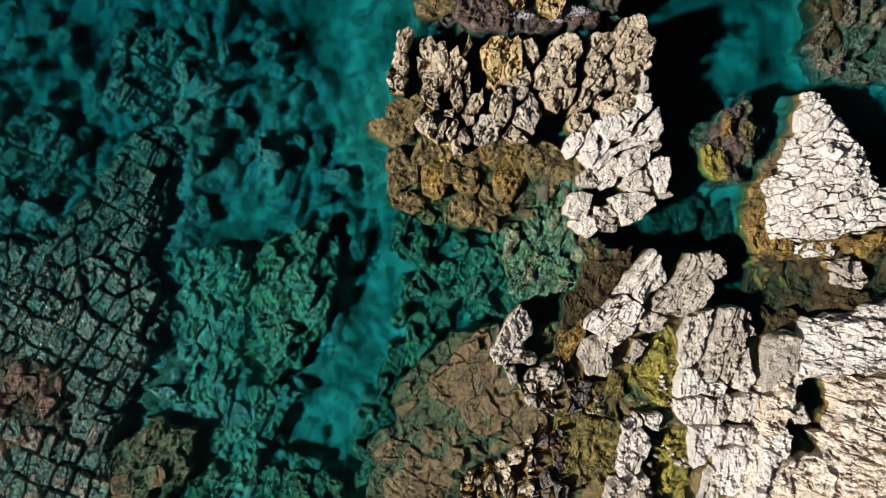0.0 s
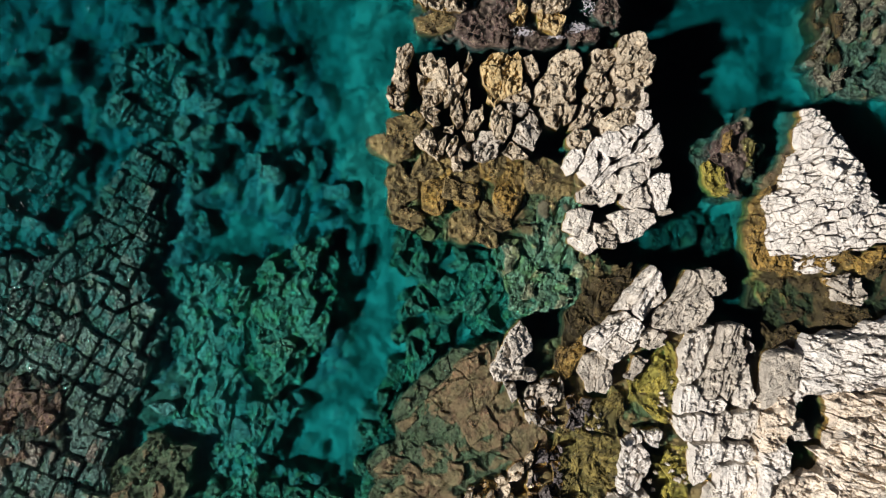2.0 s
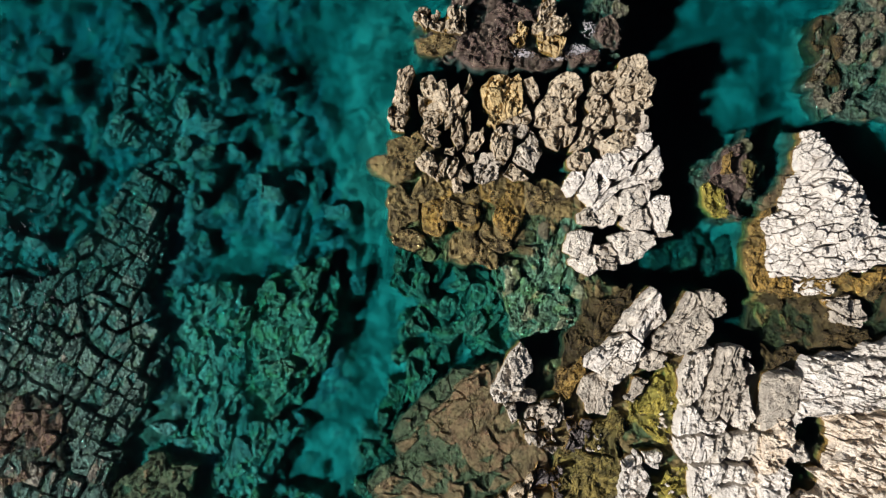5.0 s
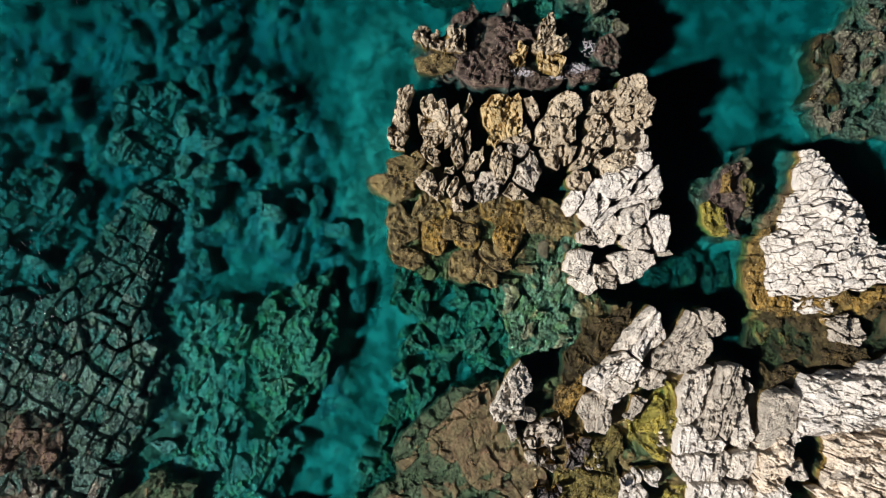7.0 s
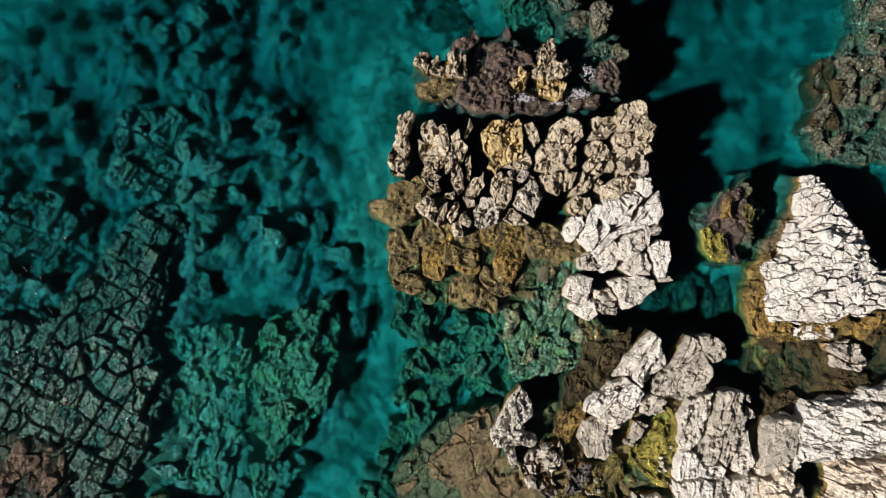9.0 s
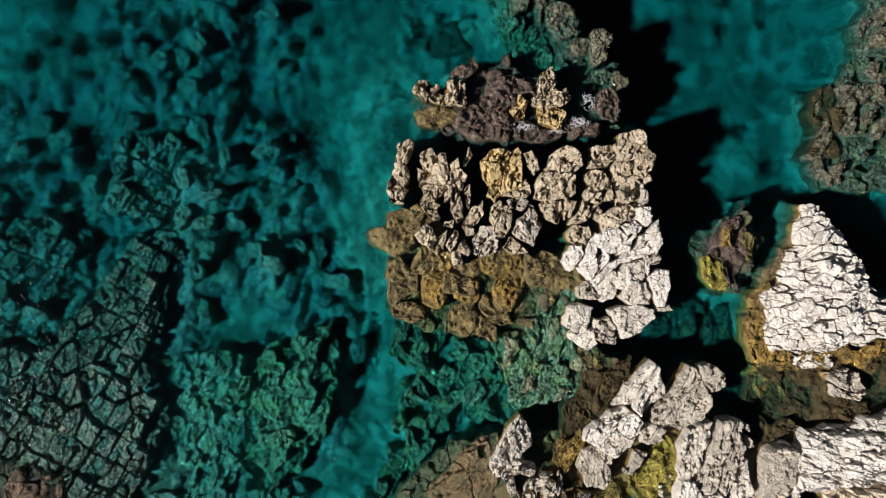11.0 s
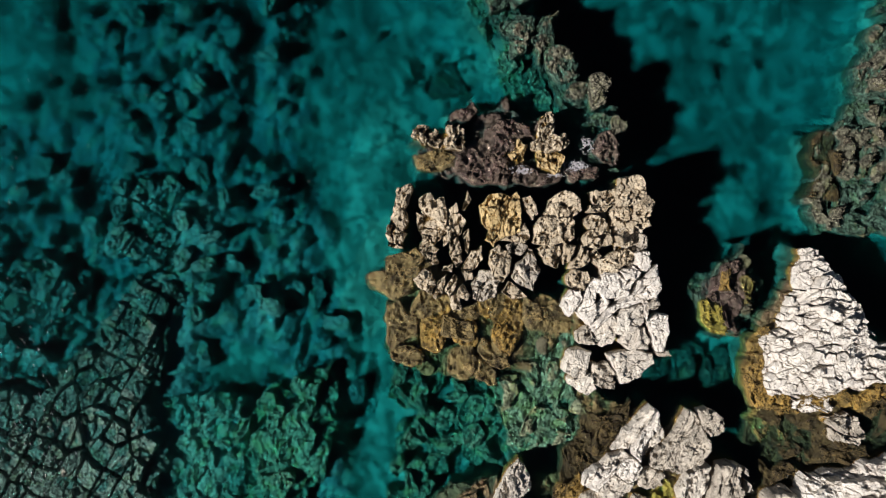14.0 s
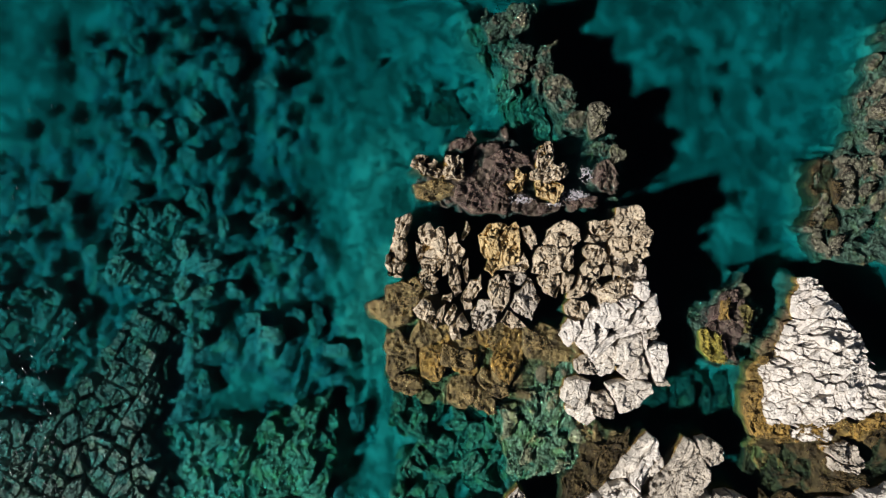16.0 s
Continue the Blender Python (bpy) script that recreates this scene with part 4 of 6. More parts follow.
block(north, PURPLE, [(0.28, 10.34), (1.1, 10.81), (1.3, 10.5), (1.0, 10.19), (0.38, 10.13)], -0.05, SOFT, tuft=2.6)
block(north, PURPLE, [(4.46, 8.41), (5.07, 8.45), (5.58, 8.35), (5.48, 8.05), (4.66, 8.01)], 0.0, SOFT, tuft=2.6)
block(north, TURF, [(-1.04, 8.86), (-0.23, 9.02), (0.38, 8.9), (0.38, 8.56), (-0.43, 8.41), (-0.94, 8.49)], 0.01, SOFT)
lump(north, PURPLE, [(1.25, 9.8), (1.8, 10.6), (2.48, 10.8), (3.3, 10.3), (3.3, 8.89), (4.42, 8.48), (3.6, 8.07), (1.97, 7.87), (0.33, 8.38), (-1.11, 8.69), (-0.8, 9.16), (0.74, 9.16)], -0.42, size=(0.5, 0.42), rough=1.1, gap=-0.02, smooth=True, tilt=0.2, uneven=0.16, hump=0.2, pits=0.6, tuft=1.4, keep=1.0)
chain = rock("submerged_reef", "grey-green turf covered reef ridge just below the surface", "reef", "stone")
block(chain, KELP, [(2.54, 14.55), (2.75, 15.06), (3.06, 15.43), (3.26, 15.16), (3.22, 14.75), (2.75, 14.4)], -0.31, SOFT)
block(chain, KELP, [(1.72, 14.67), (2.03, 15.18), (2.55, 15.28), (2.61, 14.77), (2.34, 14.36), (1.93, 14.15)], -0.36, SOFT)
block(chain, KELP, [(2.55, 13.83), (2.86, 14.14), (3.37, 14.14), (3.37, 13.63), (3.06, 13.21), (2.55, 13.32)], -0.33, SOFT)
block(chain, KELP, [(3.47, 13.63), (3.68, 14.08), (3.99, 14.04), (4.05, 13.52), (3.68, 13.22)], -0.34, SOFT)
block(chain, KELP, [(3.27, 13.21), (3.58, 13.32), (4.09, 13.32), (4.09, 12.8), (3.58, 12.64)], -0.33, SOFT)
block(chain, KELP, [(3.77, 12.58), (4.08, 12.99), (4.49, 12.99), (4.8, 12.58), (4.86, 11.96), (4.39, 11.66), (3.98, 11.96)], -0.26, SOFT)
block(chain, KELP, [(2.55, 13.01), (3.06, 13.11), (3.06, 12.7), (2.55, 12.5)], -0.34, SOFT)
block(chain, KELP, [(4.49, 11.24), (4.7, 11.65), (5.21, 11.72), (5.21, 11.04), (4.7, 10.94)], -0.25, SOFT)
block(chain, KELP, [(5.26, 11.8), (5.66, 11.9), (5.97, 11.6), (5.87, 11.3), (5.87, 10.69), (5.36, 10.58), (5.26, 11.09)], 0.05, SOFT)
dark = rock("low_rock", "dark brown rock with yellow algae patches, partly darkened for the islet's shadow", "rock", "stone")
lump(dark, KELP, [(9.22, 4.32), (9.6, 4.69), (10.24, 5.15), (10.79, 5.56), (11.21, 5.19), (11.46, 4.59), (11.39, 3.21), (10.98, 2.56), (9.86, 2.54), (9.39, 3.16)], -0.5, size=(0.5, 0.4), uneven=0.15, hump=0.3, ragged=0.3, rough=1.1, gap=-0.03, smooth=True, tuft=1.4)
# dark crust; its colour also carries the islet's shadow, which falls short here
lump(dark, PURPLE, [(9.72, 4.39), (10.19, 4.9), (10.62, 5.27), (10.82, 4.6), (10.74, 3.64), (10.74, 2.62), (10.17, 2.56), (10.17, 3.44), (9.72, 3.72)], -0.05, size=(0.45, 0.36), uneven=0.18, hump=0.3, ragged=0.2, rough=1.1, gap=-0.03, smooth=True, tuft=1.4)
lump(dark, OLIVE, [(9.39, 3.6), (9.84, 3.62), (10.12, 3.38), (10.02, 2.55), (9.58, 2.61)], 0.08, size=(0.4, 0.3), uneven=0.08, hump=0.2, ragged=0.12, rough=1.1, gap=-0.03, smooth=True, tuft=1.4)
lump(dark, MOSS, [(10.78, 4.58), (11.07, 4.46), (11.15, 3.72), (10.86, 3.64)], -0.05, size=(0.4, 0.3), uneven=0.08, hump=0.2, ragged=0.12, rough=1.1, gap=-0.03, smooth=True, tuft=1.4)
lump(dark, OCHRE, [(10.09, 4.63), (10.35, 4.75), (10.31, 4.14), (10.07, 4.14)], 0.12, size=(0.4, 0.3), uneven=0.08, hump=0.2, ragged=0.1, rough=1.1, gap=-0.03, smooth=True, tuft=1.4)
pyramid = rock("limestone_stack", "bright white limestone stack broken into small angular blocks", "rock stack", "block")
lump(pyramid, WHITE, [(12.53, 5.02), (12.79, 5.71), (13.4, 5.71), (13.68, 5.2), (14.29, 4.57), (14.73, 3.7), (15.18, 2.98), (15.12, 2.45), (16.53, 2.19), (16.53, 1.11), (14.55, 0.51), (13.15, 0.34), (11.74, 0.42), (11.61, 1.3), (11.39, 2.37), (11.82, 2.73), (12.04, 3.34), (12.53, 4.21)], 0.35, size=(0.44, 0.29), turn=12, gap=0.03, dome=0.75, drop=0.4, uneven=0.1, rough=0.9, pits=0.35, chip=0.6, cleft=0.14, jitter=0.36, tilt=0.14, ragged=0.1)
fringe = rock("algae_ledge", "ochre algae ledge round the foot of the white stack", "rock ledge", "stone")
lump(fringe, OCHRE, [(11.11, 2.25), (11.51, 2.7), (11.84, 2.35), (12.00, 1.34), (12.12, 0.43), (12.73, 0.14), (12.20, -0.02), (11.29, 0.22), (10.98, 1.34)], 0.05, size=(0.7, 0.55), rough=1.1, gap=-0.02, smooth=True, uneven=0.14, hump=0.2, tuft=1.4)
# brown ledge; some of its shadow is in the darkened algae colour
lump(fringe, BROWN, [(11.48, 0.02), (12.6, -0.08), (15.46, 0.02), (17.1, 0.43), (17.1, -1.82), (15.87, -1.92), (13.42, -2.23), (11.88, -3.15), (11.27, -1.62), (11.27, -0.39)], -0.2, size=(0.7, 0.55), rough=1.1, gap=-0.05, smooth=True, uneven=0.2, hump=0.2, tuft=1.4)
lump(fringe, OCHRE, [(11.39, 0.67), (12.2, 0.26), (15.35, 0.47), (16.98, 0.93), (16.98, 0.02), (15.35, -0.18), (12.51, -0.18), (11.39, 0.02)], 0.0, size=(0.8, 0.6), rough=1.1, gap=-0.02, smooth=True, hump=0.2, uneven=0.14, tuft=1.4)
lump(fringe, GREY, [(13.59, -0.58), (14.15, -0.28), (14.95, -0.42), (15.26, -0.98), (14.85, -1.42), (13.85, -1.28)], 0.35, size=(0.7, 0.45), turn=10, gap=0.03)
lump(fringe, WHITE, [(12.39, 0.32), (14.0, 0.22), (14.0, -0.22), (13.2, -0.28)], 0.25, size=(0.5, 0.4), turn=10, gap=0.03)
eastreef = rock("submerged_reef", "grey-green broken reef under shallow water", "reef", "stone")
lump(eastreef, KELP, [(13.73, 10.08), (14.56, 10.35), (15.22, 11.69), (15.69, 13.34), (16.21, 14.99), (18.89, 16.43), (18.89, 5.92), (15.59, 5.96), (13.73, 6.43), (13.28, 7.98)], -0.34, size=(0.42, 0.34), rough=1.0, gap=-0.06, smooth=True, uneven=0.22, edge=6, hump=0.2, pits=0.6, tuft=1.5, keep=0.9)
pillar = rock("rock_pillar", "upright grey-white limestone pillar casting a long shadow", "rock pillar", "block")
block(pillar, PALE, [(2.6, -2.06), (2.8, -2.16), (3.1, -2.56), (3.14, -2.96), (2.9, -3.16), (2.8, -3.55), (2.4, -3.79), (2.2, -4.05), (1.91, -3.95), (1.81, -3.65), (2.01, -3.16), (2.3, -2.56)], 0.61, KNOB)
block(pillar, GREY, [(2.45, -3.91), (2.81, -3.51), (3.21, -3.67), (3.21, -3.97), (2.71, -4.01)], 0.51, KNOB)
block(pillar, PALE, [(2.17, -4.16), (2.55, -4.16), (2.6, -4.65), (2.41, -4.79)], 0.57, KNOB)
slabs_0 = rock("limestone_slab", "white limestone slab tilted and split across", "rock slab", "block")
block(slabs_0, PALE, [(7.41, -0.04), (7.58, -0.16), (7.36, -0.62), (6.98, -1.08), (6.66, -1.52), (6.05, -1.5), (6.49, -0.9), (7.0, -0.44)], 0.5, SLAB)
block(slabs_0, WHITE, [(7.6, -0.14), (7.75, -0.27), (7.84, -0.74), (7.52, -1.12), (7.16, -1.4), (6.9, -1.86), (6.7, -1.6), (7.02, -1.1), (7.4, -0.62)], 0.6, SLAB)
block(slabs_0, PALE, [(7.86, -0.8), (7.97, -1.15), (7.44, -1.59), (7.0, -1.96), (6.94, -1.84), (7.2, -1.42), (7.56, -1.12)], 0.46, SLAB)
slabs_1 = rock("limestone_slab", "white limestone slab with a broken lower end", "rock slab", "block")
block(slabs_1, PALE, [(5.91, -1.71), (6.48, -1.59), (6.62, -1.78), (6.2, -2.02), (5.7, -2.12)], 0.56, SLAB)
block(slabs_1, WHITE, [(5.66, -2.12), (6.14, -2.06), (6.06, -2.42), (5.72, -2.86), (5.52, -3.06), (5.06, -2.89), (5.09, -2.6), (5.47, -2.22)], 0.62, SLAB)
block(slabs_1, WHITE, [(6.2, -2.06), (6.66, -1.8), (7.11, -2.13), (6.92, -2.5), (6.5, -2.72), (6.24, -2.5), (6.1, -2.36)], 0.7, SLAB)
block(slabs_1, PALE, [(6.08, -2.46), (6.24, -2.56), (6.5, -2.78), (6.79, -2.66), (6.5, -3.06), (6.1, -3.44), (5.7, -3.2), (5.56, -3.06), (5.76, -2.86)], 0.58, SLAB)
slabs_2 = rock("limestone_slab", "grey hooked limestone slab beside the dark inlet", "rock slab", "block")
block(slabs_2, GREY, [(8.39, -0.77), (8.77, -0.14), (9.07, -0.29), (9.13, -0.74), (8.8, -1.02), (8.36, -1.2), (8.12, -1.22)], 0.62, SLAB)
block(slabs_2, GREY, [(8.1, -1.26), (8.38, -1.24), (8.5, -1.5), (8.36, -1.9), (8.3, -2.36), (7.91, -2.34), (7.47, -2.09), (7.51, -1.8), (7.91, -1.46)], 0.56, SLAB)
block(slabs_2, GREY, [(8.4, -1.22), (8.82, -1.05), (9.17, -0.78), (9.47, -1.27), (9.45, -1.52), (9.17, -1.96), (8.54, -2.4), (8.34, -2.36), (8.4, -1.92), (8.54, -1.5)], 0.7, SLAB)
block(slabs_2, GREY, [(9.14, -0.2), (9.47, -0.1), (9.93, -0.45), (9.91, -0.9), (9.52, -1.12), (9.24, -0.77)], 0.66, SLAB)
slabs_3 = rock("limestone_block", "small grey limestone block wedged under the slabs", "rock", "block")
block(slabs_3, GREY, [(6.99, -2.55), (7.47, -2.2), (8.0, -2.49), (7.92, -2.8), (7.28, -2.99), (6.99, -2.83)], 0.45, SLAB)
slabs_4 = rock("limestone_block", "grey limestone block at the edge of the algae", "rock", "block")
block(slabs_4, GREY, [(5.05, -3.24), (5.5, -3.11), (5.52, -3.5), (5.36, -3.9), (5.3, -4.44), (5.05, -4.44), (4.86, -3.81)], 0.44, SLAB)
block(slabs_4, GREY, [(5.54, -3.11), (6.07, -3.43), (5.94, -4.06), (5.56, -4.44), (5.34, -4.42), (5.4, -3.9), (5.56, -3.5)], 0.53, SLAB)
slabs_5 = rock("limestone_block", "thin grey limestone splinter beside the algae bank", "rock", "block")
lump(slabs_5, GREY, [(6.33, -3.99), (6.94, -3.19), (7.34, -3.29), (6.64, -4.09)], 0.35, size=(0.6, 0.4), gap=0.03, rough=1.0, pits=0.15)
jumble_0 = rock("broken_rocks", "jumble of dark grey broken rocks beside the pillar", "rocks", "stone")
lump(jumble_0, GREY, [(3.01, -4.2), (4.12, -4.06), (4.36, -4.72), (3.78, -4.98), (3.86, -5.9), (3.01, -5.56), (2.75, -4.9)], 0.3, size=(0.4, 0.3), gap=0.03, uneven=0.18, tilt=0.3, turn=50, pits=0.8)
lump(jumble_0, DARK, [(4.47, -4.65), (5.29, -4.73), (5.39, -5.25), (4.71, -5.75), (4.25, -5.67)], 0.25, size=(0.4, 0.3), gap=0.03, uneven=0.18, tilt=0.3, turn=50, pits=0.8)
jumble_1 = rock("broken_rocks", "dark wet broken rocks at the water edge", "rocks", "stone")
lump(jumble_1, DARK, [(3.35, -6.53), (4.35, -6.43), (4.46, -9.86), (2.94, -9.86)], 0.2, size=(0.5, 0.4), gap=0.06, uneven=0.2, tilt=0.3, turn=50, pits=0.8)
jumble_2 = rock("broken_rocks", "tan broken rocks sloping into the shallows", "rocks", "stone")
lump(jumble_2, TAN, [(0.62, -8.85), (0.93, -8.04), (2.34, -7.24), (3.45, -6.23), (3.25, -9.86), (0.32, -9.86)], 0.2, size=(0.5, 0.4), gap=0.06, uneven=0.2, tilt=0.3, turn=50, pits=0.8)
jumble_3 = rock("limestone_block", "white limestone block standing in the algae bank", "rock", "stone")
lump(jumble_3, WHITE, [(6.16, -6.2), (7.0, -5.86), (7.14, -6.96), (6.74, -8.19), (6.1, -8.39)], 0.5, size=(0.5, 0.4), gap=0.03, uneven=0.15)
jumble_4 = rock("limestone_block", "small white limestone block lying on algae", "rock", "stone")
lump(jumble_4, WHITE, [(7.2, -5.86), (7.85, -5.92), (7.66, -6.52), (7.24, -6.4)], 0.5, size=(0.7, 0.6), gap=0.02)
jumble_5 = rock("broken_rocks", "grey broken rocks below the algae bank", "rocks", "stone")
lump(jumble_5, GREY, [(5.92, -8.18), (7.32, -8.18), (7.52, -9.78), (5.52, -9.78)], 0.4, size=(0.5, 0.4), gap=0.04, uneven=0.2, tilt=0.3, pits=0.8)
moss_0 = rock("algae_bank", "yellow-green algae bank with a dark pool", "algae bank", "hummock")
lump(moss_0, OLIVE, [(6.46, -4.18), (7.66, -3.07), (8.77, -2.86), (8.67, -4.45), (8.51, -5.83), (7.96, -5.5), (7.23, -5.04), (6.62, -4.69)], 0.0, size=(0.5, 0.4), rough=1.1, gap=-0.08, smooth=True, uneven=0.08, hump=0.12, tuft=1.5, sink=0.12)
lump(moss_0, OLIVE, [(7.59, -6.8), (8.98, -6.32), (8.89, -9.93), (7.43, -9.93)], 0.0, size=(0.5, 0.4), rough=1.1, gap=-0.08, smooth=True, uneven=0.08, hump=0.12, tuft=1.5, sink=0.12)
moss_1 = rock("algae_bank", "dark olive algae bank between broken rocks", "algae bank", "hummock")
lump(moss_1, MOSS, [(4.07, -5.95), (6.09, -6.01), (6.36, -6.46), (6.2, -8.69), (4.37, -8.28)], 0.08, size=(0.7, 0.55), rough=1.1, gap=-0.08, smooth=True, uneven=0.08, hump=0.12, pits=0.5, tuft=1.5, sink=0.12)
moss_2 = rock("algae_bank", "ochre algae bank above the submerged ledge", "algae bank", "hummock")
lump(moss_2, BROWN, [(5.2, -0.59), (7.03, 0.02), (6.25, -1.44), (5.16, -2.82), (5.4, -3.33), (4.08, -3.84), (3.88, -3.23), (4.59, -2.01)], 0.0, size=(0.7, 0.55), rough=1.1, gap=-0.08, smooth=True, uneven=0.08, hump=0.12, pits=0.5, tuft=1.5, sink=0.12)
moss_3 = rock("algae_bank", "small olive algae patch among grey rocks", "algae bank", "hummock")
lump(moss_3, MOSS, [(5.18, -4.84), (6.19, -4.53), (6.6, -5.24), (6.19, -5.95), (4.98, -5.75)], 0.1, size=(0.7, 0.55), rough=1.1, gap=-0.08, smooth=True, uneven=0.08, hump=0.12, pits=0.5, tuft=1.5, sink=0.12)
column = rock("limestone_ridge", "white and grey limestone ridge with long upright joints", "rock ridge", "block")
block(column, PALE, [(8.79, -2.39), (9.13, -2.19), (9.5, -2.07), (9.46, -2.75), (9.27, -3.14), (9.17, -3.44), (9.03, -3.94), (8.79, -4.13), (8.53, -4.23), (8.32, -3.94), (8.33, -3.24), (8.53, -2.65)], 0.69, LONG, gap=0.005)
block(column, GREY, [(9.79, -2.03), (10.15, -1.98), (10.11, -2.93), (9.89, -3.62), (9.79, -4.41), (9.56, -4.81), (9.2, -4.71), (8.85, -4.36), (9.12, -3.92), (9.44, -3.23), (9.6, -2.74)], 0.76, LONG, gap=0.005)
block(column, GREY, [(10.21, -1.95), (10.56, -2.03), (10.56, -2.74), (10.76, -2.94), (10.56, -3.49), (10.33, -3.93), (10.21, -4.52), (10.03, -4.8), (9.87, -4.64), (9.93, -3.83), (10.17, -3.04)], 0.71, LONG, gap=0.005)
block(column, PALE, [(10.76, -3.47), (10.9, -4.1), (10.98, -4.54), (10.76, -5.06), (10.28, -4.94), (10.32, -4.38), (10.48, -3.95)], 0.62, LONG, gap=0.005)
block(column, PALE, [(10.81, -2.19), (10.97, -2.29), (10.91, -2.49), (10.79, -2.41)], 0.5, LONG, gap=0.005)
block(column, PALE, [(10.87, -2.65), (11.01, -2.75), (11.09, -3.09), (10.91, -3.03)], 0.5, LONG, gap=0.005)
block(column, WHITE, [(8.42, -4.26), (8.81, -4.2), (9.21, -4.78), (9.84, -4.72), (10.04, -4.89), (9.88, -5.13), (9.57, -5.19), (8.81, -5.13), (8.22, -5.21), (8.26, -4.82)], 0.74, LONG, gap=0.005)
block(column, WHITE, [(8.19, -5.3), (8.87, -5.26), (8.97, -5.52), (8.79, -6.11), (8.55, -6.15), (8.29, -5.81)], 0.7, LONG, gap=0.005)
block(column, WHITE, [(8.95, -5.25), (9.56, -5.3), (9.44, -5.76), (9.2, -6.07), (8.85, -6.09), (9.01, -5.6)], 0.76, LONG, gap=0.005)
block(column, PALE, [(9.66, -5.3), (10.0, -5.12), (10.19, -5.28), (10.06, -5.71), (9.78, -6.13), (9.3, -6.11), (9.54, -5.79)], 0.7, LONG, gap=0.005)
block(column, PALE, [(10.26, -5.21), (10.64, -5.09), (11.1, -5.11), (11.02, -5.61), (10.72, -6.08), (10.25, -6.1), (10.01, -6.02), (10.13, -5.67)], 0.72, LONG, gap=0.005)
block(column, WHITE, [(8.87, -6.38), (9.60, -6.21), (9.89, -6.38), (9.66, -6.88), (9.30, -7.37), (8.87, -7.57)], 0.81, LONG)
block(column, WHITE, [(10.09, -6.31), (10.72, -6.27), (11.02, -6.61), (10.82, -6.86), (10.13, -6.8), (9.89, -6.86)], 0.71, LONG)
block(column, WHITE, [(9.84, -7.11), (10.34, -6.95), (11.03, -7.05), (10.97, -7.7), (10.69, -8.3), (10.14, -8.73), (9.64, -8.59), (9.59, -7.9)], 0.68, LONG)
block(column, PALE, [(9.34, -8.1), (9.54, -7.74), (9.74, -7.94), (9.54, -8.89), (9.11, -8.89)], 0.69, LONG)
headland = rock("limestone_headland", "pale cream limestone headland with dark hollows", "headland", "block")
block(headland, GREY, [(11.52, -3.22), (11.91, -3.08), (12.45, -3.22), (12.50, -3.81), (12.20, -4.41), (11.62, -4.70), (11.22, -4.89), (11.32, -3.91)], 0.88, FLAT)
block(headland, CREAM, [(11.16, -5.14), (11.75, -4.81), (12.25, -4.91), (12.25, -5.80), (11.75, -6.23), (11.25, -6.49), (11.16, -5.70)], 1.07, SHELF)
block(headland, WHITE, [(11.25, -6.58), (11.94, -6.22), (12.23, -6.49), (12.04, -7.07), (11.55, -7.47), (11.15, -8.25), (11.05, -8.85), (10.66, -8.85), (11.02, -7.67)], 1.07, SHELF)
block(headland, WHITE, [(12.70, -3.12), (13.68, -2.77), (13.98, -3.22), (13.88, -3.62), (13.00, -3.91), (12.61, -3.72)], 0.87, SHELF)
block(headland, WHITE, [(14.04, -2.63), (15.23, -2.50), (15.61, -2.92), (14.63, -3.12), (14.14, -3.12)], 0.93, SHELF)
block(headland, WHITE, [(14.08, -3.22), (14.57, -3.22), (14.67, -3.82), (14.18, -3.72)], 0.86, SHELF)
block(headland, WHITE, [(14.77, -3.28), (15.66, -3.22), (15.66, -3.76), (14.77, -3.82)], 0.86, SHELF)
block(headland, PALE, [(12.99, -2.93), (13.48, -2.58), (13.96, -2.54), (13.67, -2.73), (12.99, -3.08)], 0.89, SHELF)
block(headland, WHITE, [(14.80, -2.05), (15.69, -1.95), (15.69, -2.34), (14.80, -2.38)], 0.81, SHELF)
block(headland, WHITE, [(12.60, -3.97), (14.07, -3.79), (15.64, -3.91), (15.64, -4.22), (13.87, -4.41), (12.99, -4.47), (12.50, -4.30)], 0.88, SHELF)
block(headland, CREAM, [(13.60, -4.75), (14.10, -4.46), (14.99, -4.65), (15.39, -5.14), (14.50, -5.40), (14.10, -5.10), (13.89, -5.10)], 0.82, SHELF)
block(headland, CREAM, [(14.05, -5.78), (14.06, -5.43), (15.64, -5.52), (15.64, -6.95), (14.46, -6.66), (14.25, -6.26), (13.66, -6.07)], 0.89, SHELF)
block(headland, CREAM, [(12.97, -6.50), (14.07, -6.59), (14.63, -7.00), (15.61, -7.08), (15.61, -8.81), (14.04, -8.81), (13.85, -7.63), (13.64, -7.04)], 0.93, SHELF)
block(headland, CREAM, [(12.63, -7.51), (13.38, -7.41), (13.71, -7.86), (13.62, -8.85), (12.44, -8.85), (12.33, -7.96)], 0.81, SHELF)
block(headland, CREAM, [(11.91, -7.65), (12.26, -7.39), (12.16, -8.04), (12.11, -8.82), (11.22, -8.82), (11.52, -8.04)], 0.88, SHELF)
block(headland, PALE, [(12.54, -5.65), (12.84, -5.51), (12.90, -6.04), (12.58, -6.10)], 0.59, SHELF)
lump(headland, GREY, [(11.45, -3.23), (12.39, -2.98), (12.39, -4.06), (12.19, -4.56), (11.20, -4.60)], 0.62, size=(1.2, 0.8), turn=-10, gap=0.02, drop=0.9, tilt=0.06, cleft=0.12, chip=0.4, pits=0.15, ragged=0.1)
